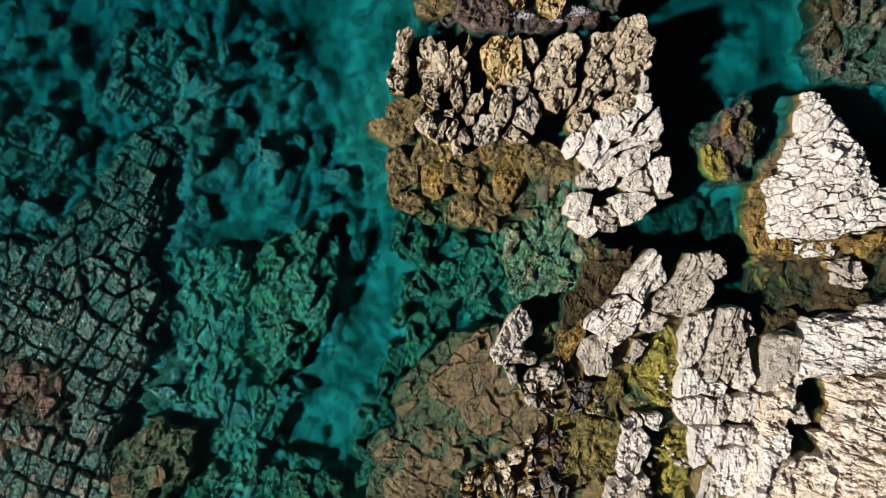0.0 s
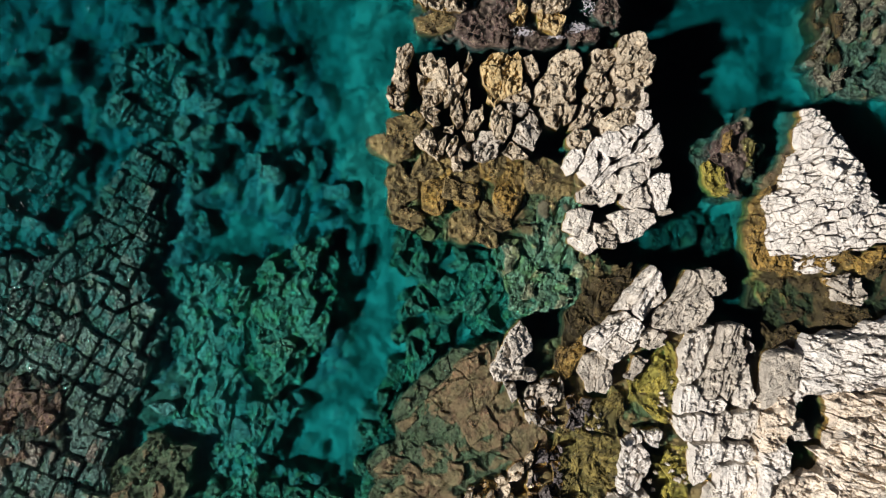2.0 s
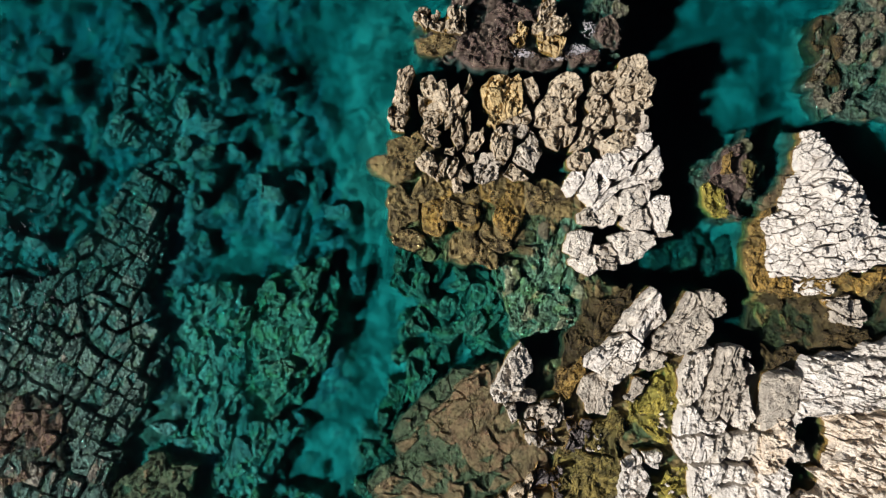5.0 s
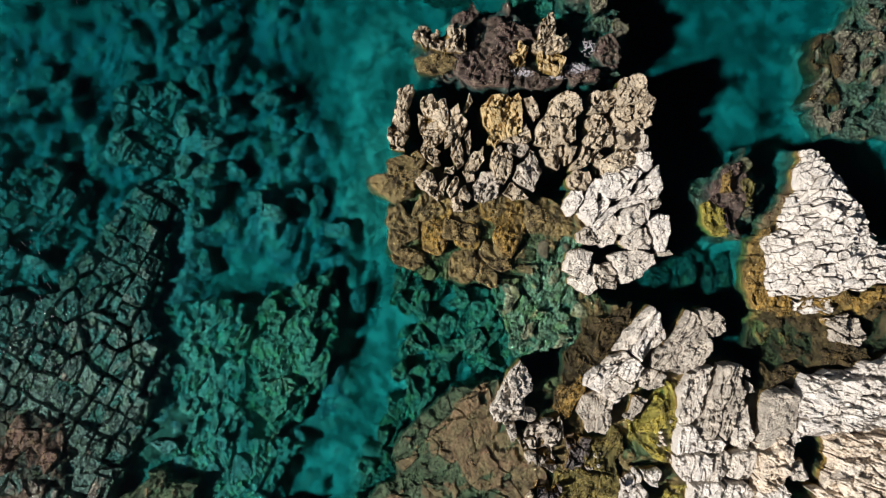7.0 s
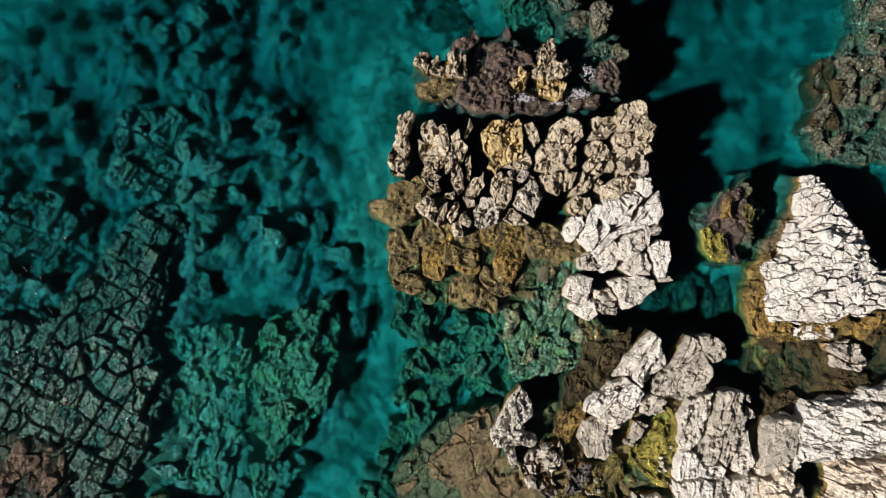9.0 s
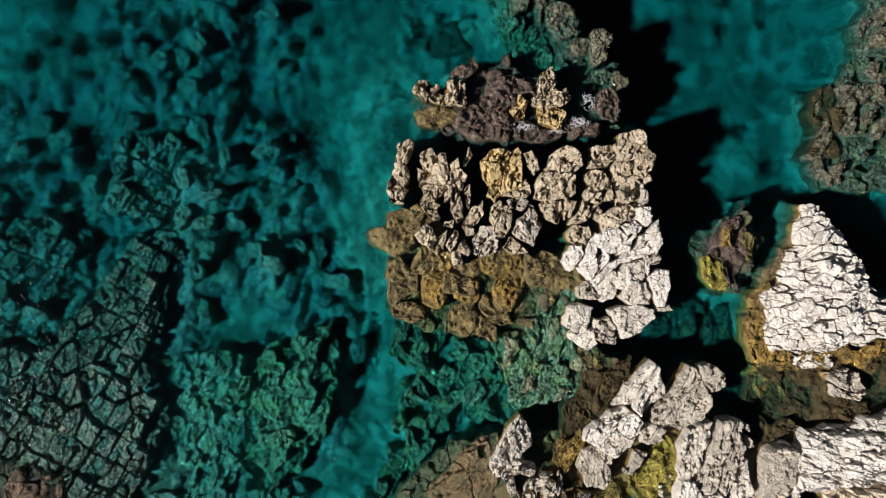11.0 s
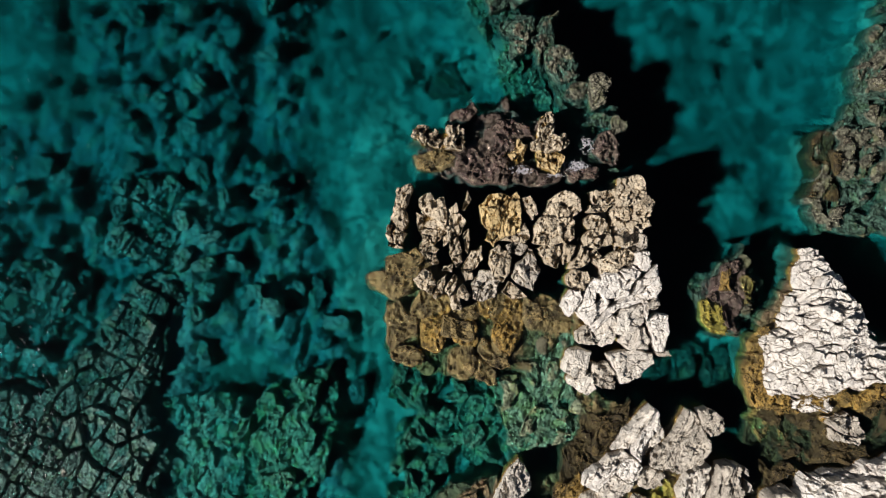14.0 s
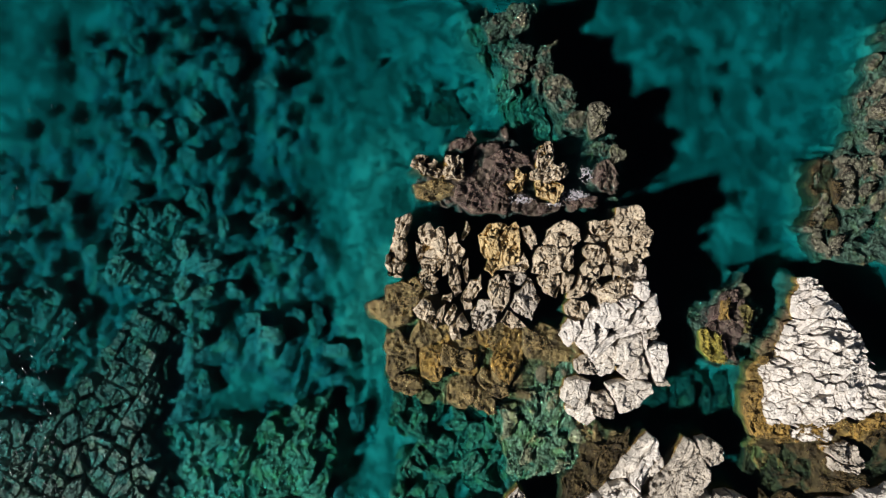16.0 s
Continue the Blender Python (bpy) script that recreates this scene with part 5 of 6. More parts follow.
lump(headland, WHITE, [(12.66, -2.60), (15.45, -2.89), (17.21, -2.97), (17.21, -4.20), (13.08, -4.40), (12.20, -4.89), (12.54, -3.91)], 0.72, size=(0.9, 0.5), turn=-10, gap=0.035, drop=0.8, tilt=0.08, cleft=0.35, ragged=0.15)
lump(headland, WHITE, [(12.96, -2.49), (15.50, -2.05), (17.31, -1.96), (17.31, -2.94), (14.15, -3.34)], 0.57, size=(0.7, 0.4), turn=-10, gap=0.035, drop=0.8, rough=1.0, pits=0.2, wander=1.2, cleft=0.35, ragged=0.15)
lump(headland, CREAM, [(11.16, -4.62), (12.14, -4.58), (11.65, -5.36), (12.10, -5.91), (11.81, -6.53), (11.73, -7.34), (11.48, -7.96), (11.02, -9.61), (10.14, -9.61), (10.58, -8.04), (10.91, -7.05), (10.94, -5.49)], 0.72, size=(0.6, 0.42), turn=65, gap=0.02, drop=0.9, rough=0.9, pits=0.3, wander=1.2, cleft=0.3, chip=0.8, jitter=0.42, ragged=0.1)
lump(headland, CREAM, [(13.5, -4.62), (13.7, -4.47), (17.21, -4.30), (17.21, -10.20), (11.12, -10.20), (11.56, -8.04), (12.18, -7.61), (13.16, -7.21), (13.5, -6.30), (14.0, -5.53)], 0.72, size=(1.1, 0.42), turn=-24, gap=0.02, drop=0.9, tilt=0.1, slope=(0.06, -0.04), rough=0.8, pits=0.4, wander=1.2, cleft=0.3, chip=0.7, jitter=0.42, ragged=0.16)
lump(headland, PALE, [(12.36, -5.57), (12.67, -5.49), (12.79, -6.02), (12.44, -6.16)], 0.68, size=(0.4, 0.35), gap=0.02, drop=1.0, tilt=0.2)
# hollow floor in dark stone: part of its shade is in the colour
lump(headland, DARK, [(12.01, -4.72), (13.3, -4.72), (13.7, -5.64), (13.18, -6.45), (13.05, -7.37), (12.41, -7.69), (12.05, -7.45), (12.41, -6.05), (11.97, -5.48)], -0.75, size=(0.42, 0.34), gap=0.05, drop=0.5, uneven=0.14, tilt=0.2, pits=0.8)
shelf = rock("brown_shelf", "brown slab shelf with dark joints just under the water", "reef", "slab")
lump(shelf, RUST, [(-1.71, -5.08), (-0.8, -4.06), (0.33, -3.24), (1.96, -2.84), (2.16, -4.26), (2.88, -5.08), (4.1, -6.61), (2.98, -7.32), (1.96, -6.81), (-1.71, -6.4), (-1.92, -5.69)], -0.12, size=(1.3, 0.8), turn=38, gap=0.02, rough=0.9, uneven=0.03, tilt=0.04, smooth=False, jitter=0.2, regular=True, step=0.05, cleft=0.06, pits=0.1, slope=(0.07, 0.0), tuft=0.5, sink=0.2)
lump(shelf, RUST, [(-1.93, -6.24), (1.97, -6.8), (2.38, -7.17), (0.74, -8.4), (0.33, -10.04), (-2.96, -10.04), (-2.55, -7.37)], -0.2, size=(0.9, 0.6), turn=-30, gap=-0.04, rough=1.0, uneven=0.04, smooth=True, regular=True, step=0.05, cleft=0.06, pits=0.1, sink=0.25, hump=0.12, tuft=1.2)
lump(shelf, GREEN, [(-3.44, -5.43), (-1.76, -5.12), (-1.97, -6.38), (-2.6, -7.53), (-3.02, -10.26), (-6.38, -10.26), (-5.54, -8.37), (-3.23, -8.16)], -0.9, size=(0.6, 0.42), turn=-70, gap=-0.06, rough=1.0, uneven=0.15, smooth=True, keep=0.85, hump=0.12, sink=0.3, edge=1.2, tuft=1.6)
westreef = rock("jointed_reef", "dark grey submerged reef broken into square blocks by joints", "reef", "block")
lump(westreef, SHOAL, [(-17.61, 0.02), (-15.11, 0.02), (-13.23, 1.9), (-11.25, 4.51), (-9.72, 4.09), (-10.1, 2.32), (-10.68, -0.4), (-10.41, -1.65), (-10.89, -4.15), (-11.73, -6.13), (-14.27, -6.24), (-17.61, -4.15)], -0.6, size=(0.95, 0.72), turn=62, gap=0.06, jitter=0.06, uneven=0.09, slope=(0.0, -0.05), smooth=False, rough=1.0, regular=True, step=0.04, wander=0.3, pits=0.1, cleft=0.2, drop=0.9, hump=0.12, chip=0.7, sink=0.25, edge=1.2)
lump(westreef, SHOAL, [(-17.42, -4.11), (-14.12, -6.17), (-11.6, -6.07), (-12.26, -7.41), (-11.44, -10.09), (-17.42, -10.09)], -0.3, size=(0.95, 0.72), turn=70, gap=0.06, uneven=0.09, smooth=False, rough=1.0, regular=True, jitter=0.06, step=0.04, wander=0.3, pits=0.1, cleft=0.2, drop=0.9, hump=0.12, chip=0.7, sink=0.25, edge=1.2)
lump(westreef, RUST, [(-11.99, -7.44), (-10.65, -5.99), (-9.2, -6.5), (-9.45, -8.06), (-10.19, -9.09), (-11.27, -10.13), (-11.99, -10.13)], -0.36, size=(0.8, 0.55), turn=35, gap=-0.03, uneven=0.1, smooth=True, hump=0.14, tuft=1.5, rough=1.0, sink=0.2, regular=True)
lump(westreef, GREEN, [(-10.08, -8.21), (-9.14, -7.37), (-8.0, -7.27), (-6.33, -7.69), (-4.67, -8.0), (-4.46, -9.66), (-10.29, -9.66)], -1.0, size=(0.6, 0.4), turn=75, gap=-0.03, uneven=0.12, smooth=True, hump=0.2, tuft=1.5, sink=0.5, edge=1.0)
ridge = rock("green_ridge", "green algae covered reef ridge beside the sandy channel", "reef", "stone")
lump(ridge, RIDGE, [(-7.6, -0.83), (-6.45, 0.23), (-4.12, 1.08), (-3.86, -0.19), (-4.5, -2.52), (-5.39, -4.65), (-6.66, -5.28), (-7.6, -2.52)], -1.05, size=(0.6, 0.4), turn=65, gap=-0.06, uneven=0.18, smooth=True, rough=1.0, edge=1.6, hump=0.15, pits=0.2, sink=0.5, tuft=1.7)
pebbles = rock("stone_bed", "bed of small green-grey stones on the sea floor", "stones", "stone")
lump(pebbles, DEEP, [(-11.36, -0.62), (-9.66, -0.19), (-9.66, -6.36), (-11.89, -6.47)], -1.3, keep=0.0, drop=0.05, edge=1.0)
lump(pebbles, PEBBLE, [(-10.4, 0.02), (-7.53, 0.02), (-7.32, -5.3), (-5.4, -5.3), (-6.68, -7.42), (-6.68, -10.4), (-9.45, -10.4), (-9.34, -6.79), (-10.72, -6.04), (-11.68, -6.36), (-10.62, -3.81)], -1.2, size=(0.42, 0.26), turn=72, gap=-0.12, uneven=0.08, keep=1.0, smooth=True, rough=0.9, drop=0.25, edge=0.9, hump=0.1, sink=0.2, tuft=1.4, jitter=0.5, ragged=0.12)
lump(pebbles, DEEP, [(-11.2, -4.17), (-10.26, -3.65), (-9.42, -5.01), (-9.94, -5.85), (-11.31, -5.75)], -0.95, keep=0.0, drop=0.05, edge=0.8)
bed = rock("shore_ledge", "dark brown wet rock floor between the shore rocks", "rock ledge", "stone")
lump(bed, TURF, [(4.73, -2.64), (5.04, -1.21), (5.25, 0.23), (6.48, 0.02), (7.5, -1.62), (8.63, -2.44), (10.37, -5.31), (10.37, -10.02), (0.33, -10.02), (2.38, -7.15), (4.12, -4.49)], -0.25, size=(0.9, 0.7), gap=-0.06, smooth=True, uneven=0.07, drop=0.4, step=0.07, pits=0.3, tuft=1.5)
lump(chain, KELP, [(4.17, 11.41), (5.11, 11.72), (6.14, 10.89), (6.72, 9.65), (6.56, 8.61), (4.48, 8.61), (4.28, 10.48)], -0.7, size=(0.42, 0.34), rough=1.0, gap=-0.06, smooth=True, uneven=0.2, pits=0.6, tuft=1.5, hump=0.2, ragged=0.3)
lump(chain, KELP, [(1.67, 15.31), (3.32, 15.51), (3.18, 14.27), (4.05, 14.07), (4.29, 12.93), (4.97, 12.36), (5.04, 11.59), (4.15, 11.39), (3.59, 12.52), (2.77, 12.77), (2.19, 13.66)], -0.75, size=(0.42, 0.34), rough=1.0, gap=-0.06, smooth=True, uneven=0.2, hump=0.2, pits=0.6, tuft=1.5, ragged=0.3)
lowreef = rock("submerged_reef", "dim grey-green reef in deep water north of the islet", "reef", "stone")
lump(lowreef, KELP, [(-1.5, 13.06), (1.66, 12.74), (2.53, 11.54), (1.0, 10.62), (-0.96, 10.62)], -2.0, size=(0.9, 0.7), rough=1.0, gap=-0.1, smooth=True, uneven=0.15, edge=0.8, drop=0.3, keep=1.0, sink=0.7, hump=0.1, tuft=1.0, jitter=0.5, ragged=0.5)
lump(westreef, REDTURF, [(-17.32, -4.08), (-14.85, -3.98), (-13.62, -5.11), (-13.93, -7.16), (-17.32, -7.47)], -0.28, size=(0.6, 0.45), turn=70, gap=0.04, uneven=0.12, smooth=True, hump=0.2)
lump(pebbles, DEEP, [(-11.89, -6.47), (-9.66, -6.36), (-7.32, -6.79), (-7.11, -10.4), (-9.66, -10.4)], -1.3, keep=0.0, drop=0.05, edge=1.0)
lump(cove, KELP, [(7.85, 1.42), (9.46, 1.95), (12.15, 1.63), (12.15, 0.02), (11.07, -0.62), (8.07, -0.41)], -1.55, size=(0.7, 0.5), gap=-0.05, uneven=0.1, keep=1.0, smooth=True, hump=0.15, tuft=1.0, edge=0.8, drop=0.4, sink=0.3)
lump(westreef, DEEP, [(-12.72, 7.67), (-10.38, 8.2), (-9.54, 6.39), (-9.81, 4.1), (-11.45, 4.52), (-12.51, 5.86)], -1.4, size=(0.95, 0.72), turn=62, gap=0.06, jitter=0.15, uneven=0.18, regular=True, keep=1.0, rough=1.0, step=0.06, wander=0.6, pits=0.2, drop=0.9, sink=0.25, edge=1.2)
lump(westreef, DEEP, [(-17.96, 4.81), (-15.62, 5.23), (-13.49, 4.38), (-13.17, 2.36), (-15.4, 0.06), (-17.96, 0.06)], -1.5, size=(0.95, 0.75), turn=62, gap=0.06, jitter=0.2, uneven=0.22, regular=True, keep=1.0, rough=1.0, step=0.06, wander=0.6, pits=0.2, drop=0.9, sink=0.25, edge=1.2)
lump(moss_2, OCHRE, [(4.06, -2.87), (4.97, -2.65), (5.37, -3.31), (4.57, -3.98), (3.92, -3.78)], 0.14, size=(0.5, 0.4), gap=-0.06, smooth=True, hump=0.12, tuft=1.4, uneven=0.06)
lump(bed, TURF, [(3.31, -2.76), (4.75, -2.49), (4.55, -4.09), (3.72, -4.61), (3.11, -4.09)], -0.35, size=(0.6, 0.45), gap=-0.06, smooth=True, hump=0.12, tuft=1.4, uneven=0.08)
lump(eastreef, BROWN, [(13.24, 9.86), (14.22, 10.08), (14.51, 8.99), (14.26, 7.36), (13.44, 7.52), (13.2, 8.79)], -0.25, size=(0.45, 0.36), gap=-0.02, smooth=True, hump=0.25, tuft=1.4, uneven=0.14, ragged=0.2)
lump(chain, GREEN, [(1.07, 15.37), (2.23, 14.74), (2.65, 12.85), (3.7, 12.0), (4.23, 10.74), (3.28, 10.64), (2.44, 12.0), (1.39, 13.48)], -1.0, size=(0.5, 0.4), gap=-0.06, smooth=True, hump=0.15, tuft=1.5, uneven=0.15, sink=0.4, edge=1.0, ragged=0.3)
lump(pebbles, DEEP, [(-10.04, 7.34), (-8.7, 7.34), (-9.45, -0.19), (-9.78, -4.29), (-11.07, -6.44), (-12.04, -6.55), (-10.96, -3.85), (-10.75, -1.7), (-11.03, -0.41), (-10.42, 2.39)], -1.3, keep=0.0, drop=0.05, edge=0.7)
lump(fringe, MOSS, [(11.3, -0.14), (12.06, -0.1), (12.23, -1.37), (11.51, -1.52), (11.2, -0.8)], -0.28, size=(0.5, 0.4), gap=-0.05, smooth=True, hump=0.15, tuft=1.5, uneven=0.08)
lump(fringe, RUST, [(11.56, 2.5), (12.0, 2.83), (12.21, 3.44), (12.69, 4.37), (12.49, 4.46), (12.0, 3.64), (11.47, 2.87)], -0.05, size=(0.35, 0.3), gap=-0.03, smooth=True, hump=0.2, tuft=1.2, uneven=0.1)

boulder(-12.08, 5.91, 0.94, 0.58, 35)
boulder(-6.62, 7.63, 0.58, 0.47, 40)
boulder(-6.08, 6.34, 0.43, 0.47, 0)
boulder(-5.91, 8.16, 0.28, 0.30, 0)
boulder(-10.9, 5.98, 0.36, 0.51, 40)
boulder(-11.27, 5.38, 0.30, 0.34, 0)
boulder(-11.12, 4.84, 0.43, 0.28, 0)
boulder(-10.26, 4.39, 0.32, 0.21, 0)
boulder(-10.69, 5.27, 0.26, 0.21, 0)
boulder(-10.97, 7.09, 0.32, 0.19, 10)
boulder(-9.83, 6.71, 0.30, 0.34, 0)
boulder(-10.8, 3.77, 0.64, 0.53, 0)
boulder(-11.65, 3.28, 0.43, 0.43, 30)
boulder(-10.69, 2.98, 0.43, 0.28, -15)
boulder(-11.65, 2.49, 0.47, 0.28, -20)
boulder(-11.74, 4.09, 0.30, 0.19, 0)
boulder(-13.0, 1.67, 0.47, 0.19, -20)
boulder(-12.9, 1.2, 0.47, 0.17, -20)
boulder(-12.94, 0.56, 0.51, 0.43, 0)
boulder(-13.37, 0.34, 0.26, 0.30, 0)
boulder(-11.83, 1.74, 0.26, 0.23, 0)
boulder(-11.98, 1.31, 0.26, 0.21, 0)
boulder(-12.19, 0.81, 0.26, 0.26, 0)
boulder(-11.87, 0.19, 0.47, 0.32, 30)
boulder(-15.19, 2.42, 0.43, 0.32, 30)
boulder(-15.4, 1.35, 0.60, 0.32, -25)
boulder(-16.2, 2.85, 0.47, 0.30, -10)
boulder(-16.37, 1.63, 0.47, 0.26, 0)
boulder(-14.01, 4.09, 0.36, 0.30, 20)
boulder(-15.4, 4.05, 0.28, 0.38, 0)
boulder(-15.83, 4.84, 0.28, 0.21, 0)
boulder(-14.33, 5.38, 0.32, 0.26, 0)
boulder(-13.43, 6.23, 0.38, 0.47, 0)
boulder(-13.15, 5.48, 0.30, 0.26, 0)
boulder(-8.01, 4.95, 0.47, 0.28, -40)
boulder(-7.48, 4.78, 0.21, 0.34, 0)
boulder(-4.91, 3.83, 0.30, 0.77, -10)
boulder(-5.48, 4.09, 0.26, 0.38, 0)
boulder(-4.63, 1.91, 0.38, 0.19, 20)
boulder(-3.19, 0.02, 0.28, 0.51, -15)
boulder(-4.16, 2.76, 0.51, 0.34, 0)
boulder(-6.41, 3.3, 0.60, 0.32, -5)
boulder(-7.11, 3.77, 0.51, 0.32, 0)
boulder(-7.63, 3.41, 0.38, 0.28, 0)
boulder(-9.04, 1.48, 0.28, 0.55, 10)
boulder(-10.54, 1.48, 0.34, 0.43, 0)
boulder(-9.25, 3.02, 0.26, 0.30, 0)
boulder(-9.73, 5.16, 0.34, 0.47, 0)
boulder(-9.4, 8.38, 0.43, 0.53, 0)
boulder(-15.51, 8.7, 0.53, 0.43, 0)
boulder(-14.65, 8.27, 0.43, 0.32, 0)
boulder(-16.26, 7.73, 0.43, 0.32, 0)
boulder(-11.87, 8.7, 0.38, 0.43, 0)
boulder(-10.37, 8.7, 0.43, 0.38, 0)
boulder(-12.4, 8.16, 0.38, 0.30, 0)
boulder(-16.37, 6.02, 0.38, 0.43, 0)
boulder(-8.76, 5.91, 0.47, 0.30, 0)
boulder(-8.87, 3.83, 0.43, 0.38, -40)
boulder(-8.33, 7.52, 0.38, 0.43, 0)
boulder(-8.98, 4.84, 0.38, 0.34, 0)
boulder(-3.94, -0.62, 0.38, 0.21, 0)
boulder(-10.37, -5.33, 0.47, 0.26, -10)
boulder(-9.62, -5.98, 0.47, 0.34, 0)
boulder(-10.58, -2.55, 0.34, 0.30, 0)
boulder(-9.94, -2.55, 0.30, 0.26, 0)
boulder(-7.58, -6.3, 0.38, 0.51, 0)
boulder(-5.44, -5.12, 0.38, 0.17, -20)
boulder(-6.08, -7.91, 0.26, 0.47, 0)
boulder(-5.55, -8.01, 0.26, 0.43, 0)
boulder(-4.91, -8.12, 0.30, 0.30, 0)
boulder(-8.23, -5.33, 0.26, 0.43, 10)
boulder(-6.73, -3.62, 0.26, 0.47, 5)
boulder(-8.65, -6.41, 0.26, 0.43, 0)
boulder(-9.41, 15.44, 0.38, 0.34, -40)
boulder(-9.84, 14.69, 0.43, 0.34, 0)
boulder(-8.01, 13.72, 0.38, 0.43, 0)
boulder(-13.3, 13.94, 0.30, 0.30, 0)
boulder(-13.95, 14.69, 0.26, 0.17, 0)
boulder(-11.03, 12.21, 0.34, 0.21, 0)
boulder(-10.82, 11.13, 0.30, 0.38, 20)
boulder(-10.06, 11.24, 0.30, 0.34, 0)
boulder(-10.71, 10.16, 0.30, 0.43, 0)
boulder(-11.57, 11.46, 0.34, 0.34, 0)
boulder(-12.87, 11.14, 0.64, 0.30, 0)
boulder(-10.6, 13.72, 0.38, 0.38, 0)
boulder(-11.89, 14.37, 0.53, 0.43, 0)
boulder(-6.61, 14.9, 0.30, 0.47, 0)
boulder(-5.21, 15.0, 0.34, 0.21, 0)
boulder(-5.74, 14.79, 0.26, 0.30, 0)
boulder(-9.74, 10.27, 0.43, 0.30, 0)
boulder(-9.41, 11.78, 0.30, 0.38, 0)
boulder(-13.84, 13.94, 0.34, 0.43, 0)
boulder(-7.79, 12.1, 0.30, 0.30, 0)
boulder(-12.76, 13.72, 0.38, 0.38, 0)
boulder(-8.55, 14.36, 0.47, 0.43, 0)
boulder(-10.17, 12.21, 0.34, 0.21, 0)
boulder(-6.71, 12.85, 0.38, 0.34, 0)
boulder(-12.22, 10.49, 0.34, 0.30, 0)
boulder(-8.23, 10.92, 0.34, 0.43, 0)
boulder(-2.84, 13.92, 0.47, 0.21, 0)
boulder(-15.57, 14.37, 0.53, 0.43, 0)
# dark blades set where the sea floor looks shaded
seagrass(-13.77, 7.95, 0.51, 0.64)
seagrass(-14.42, 6.1, 0.51, 0.43)
seagrass(-13.01, 7.02, 0.47, 0.38)
seagrass(-10.3, 5.34, 0.30, 0.96)
seagrass(-9.64, 6.8, 0.26, 0.43)
seagrass(-12.14, 7.73, 0.43, 0.26)
seagrass(-11.56, 8.23, 0.21, 0.19)
seagrass(-9.86, 8.17, 0.47, 0.47)
seagrass(-16.59, 7.02, 0.53, 0.26)
seagrass(-16.59, 5.23, 0.47, 0.64)
seagrass(-13.45, 4.15, 0.43, 0.75)
seagrass(-16.16, 5.99, 0.34, 0.38)
seagrass(-15.07, 4.37, 0.38, 0.43)
seagrass(-15.73, 3.61, 0.75, 0.21)
seagrass(-15.29, 7.08, 0.43, 0.26)
seagrass(-10.08, 3.82, 0.47, 0.53)
seagrass(-12.14, 4.26, 0.26, 0.26)
seagrass(-9.1, 6.97, 0.38, 0.30)
seagrass(-13.77, 3.28, 0.34, 0.43)
seagrass(-6.6, 8.93, 0.38, 0.51)
seagrass(-5.41, 8.1, 0.55, 0.90)
seagrass(-6.06, 7.25, 0.47, 0.21)
seagrass(-7.58, 7.58, 0.30, 0.34)
seagrass(-6.82, 6.32, 0.30, 0.38)
seagrass(-7.36, 5.28, 0.28, 0.64)
seagrass(-7.91, 4.26, 0.30, 0.34)
seagrass(-8.17, 3.67, 0.26, 0.34)
seagrass(-5.63, 4.41, 0.43, 0.26)
seagrass(-5.84, 3.34, 0.30, 0.34)
seagrass(-4.43, 4.37, 0.34, 0.53)
seagrass(-4.6, 3.5, 0.30, 0.47)
seagrass(-7.47, 9.25, 0.34, 0.34)
seagrass(-6.02, 5.5, 0.21, 0.26)
seagrass(-5.19, 2.3, 0.17, 0.51)
seagrass(-4.43, 2.41, 0.38, 0.26)
seagrass(-5.47, 1.22, 0.21, 0.26)
seagrass(-3.89, 3.06, 0.34, 0.21)
seagrass(-3.19, 2.41, 0.17, 0.51)
seagrass(-3.93, 1.98, 0.34, 0.17)
seagrass(-4.21, 1.15, 0.47, 0.19)
seagrass(-4.0, 0.2, 0.28, 0.68)
seagrass(-3.13, 1.28, 0.17, 0.34)
seagrass(-2.65, 0.46, 0.28, 0.96)
seagrass(-3.67, -0.89, 0.72, 0.17)
seagrass(-3.02, -0.52, 0.26, 0.26)
seagrass(-6.49, 0.46, 0.43, 0.30)
seagrass(-4.65, -1.93, 0.26, 0.64)
seagrass(-4.93, -2.8, 0.21, 0.55)
seagrass(-5.3, -3.56, 0.19, 0.64)
seagrass(-6.99, -0.41, 0.30, 0.21)
seagrass(-7.36, -1.06, 0.26, 0.21)
seagrass(-6.93, -2.15, 0.21, 0.30)
seagrass(-6.93, -6.39, 0.23, 0.55)
seagrass(-5.73, -6.39, 0.30, 0.43)
seagrass(-6.39, -7.15, 0.17, 0.30)
seagrass(-5.19, -7.73, 0.64, 0.19)
seagrass(-7.15, -4.76, 0.23, 0.47)
seagrass(-4.37, -7.04, 0.15, 0.30)
seagrass(-11.16, -3.67, 0.26, 0.55)
seagrass(-11.82, -4.87, 0.38, 0.43)
seagrass(-9.75, -7.15, 0.34, 0.55)
seagrass(-10.3, -8.06, 0.26, 0.30)
seagrass(-15.18, 3.06, 0.38, 0.43)
seagrass(-14.53, 2.63, 0.34, 0.43)
seagrass(-14.86, 2.09, 0.38, 0.47)
seagrass(-16.16, 0.2, 0.21, 0.55)
seagrass(-15.18, 0.67, 0.32, 0.38)
seagrass(-12.14, 2.19, 0.43, 0.26)
seagrass(-12.58, 1.43, 0.17, 0.55)
seagrass(-11.49, 1.65, 0.21, 0.55)
seagrass(-13.99, -0.09, 0.43, 0.26)
seagrass(-7.04, -3.67, 0.17, 0.43)
seagrass(-6.39, -3.89, 0.17, 0.47)
seagrass(-7.47, -9.1, 0.85, 0.26)
seagrass(-7.25, -8.45, 0.17, 0.38)
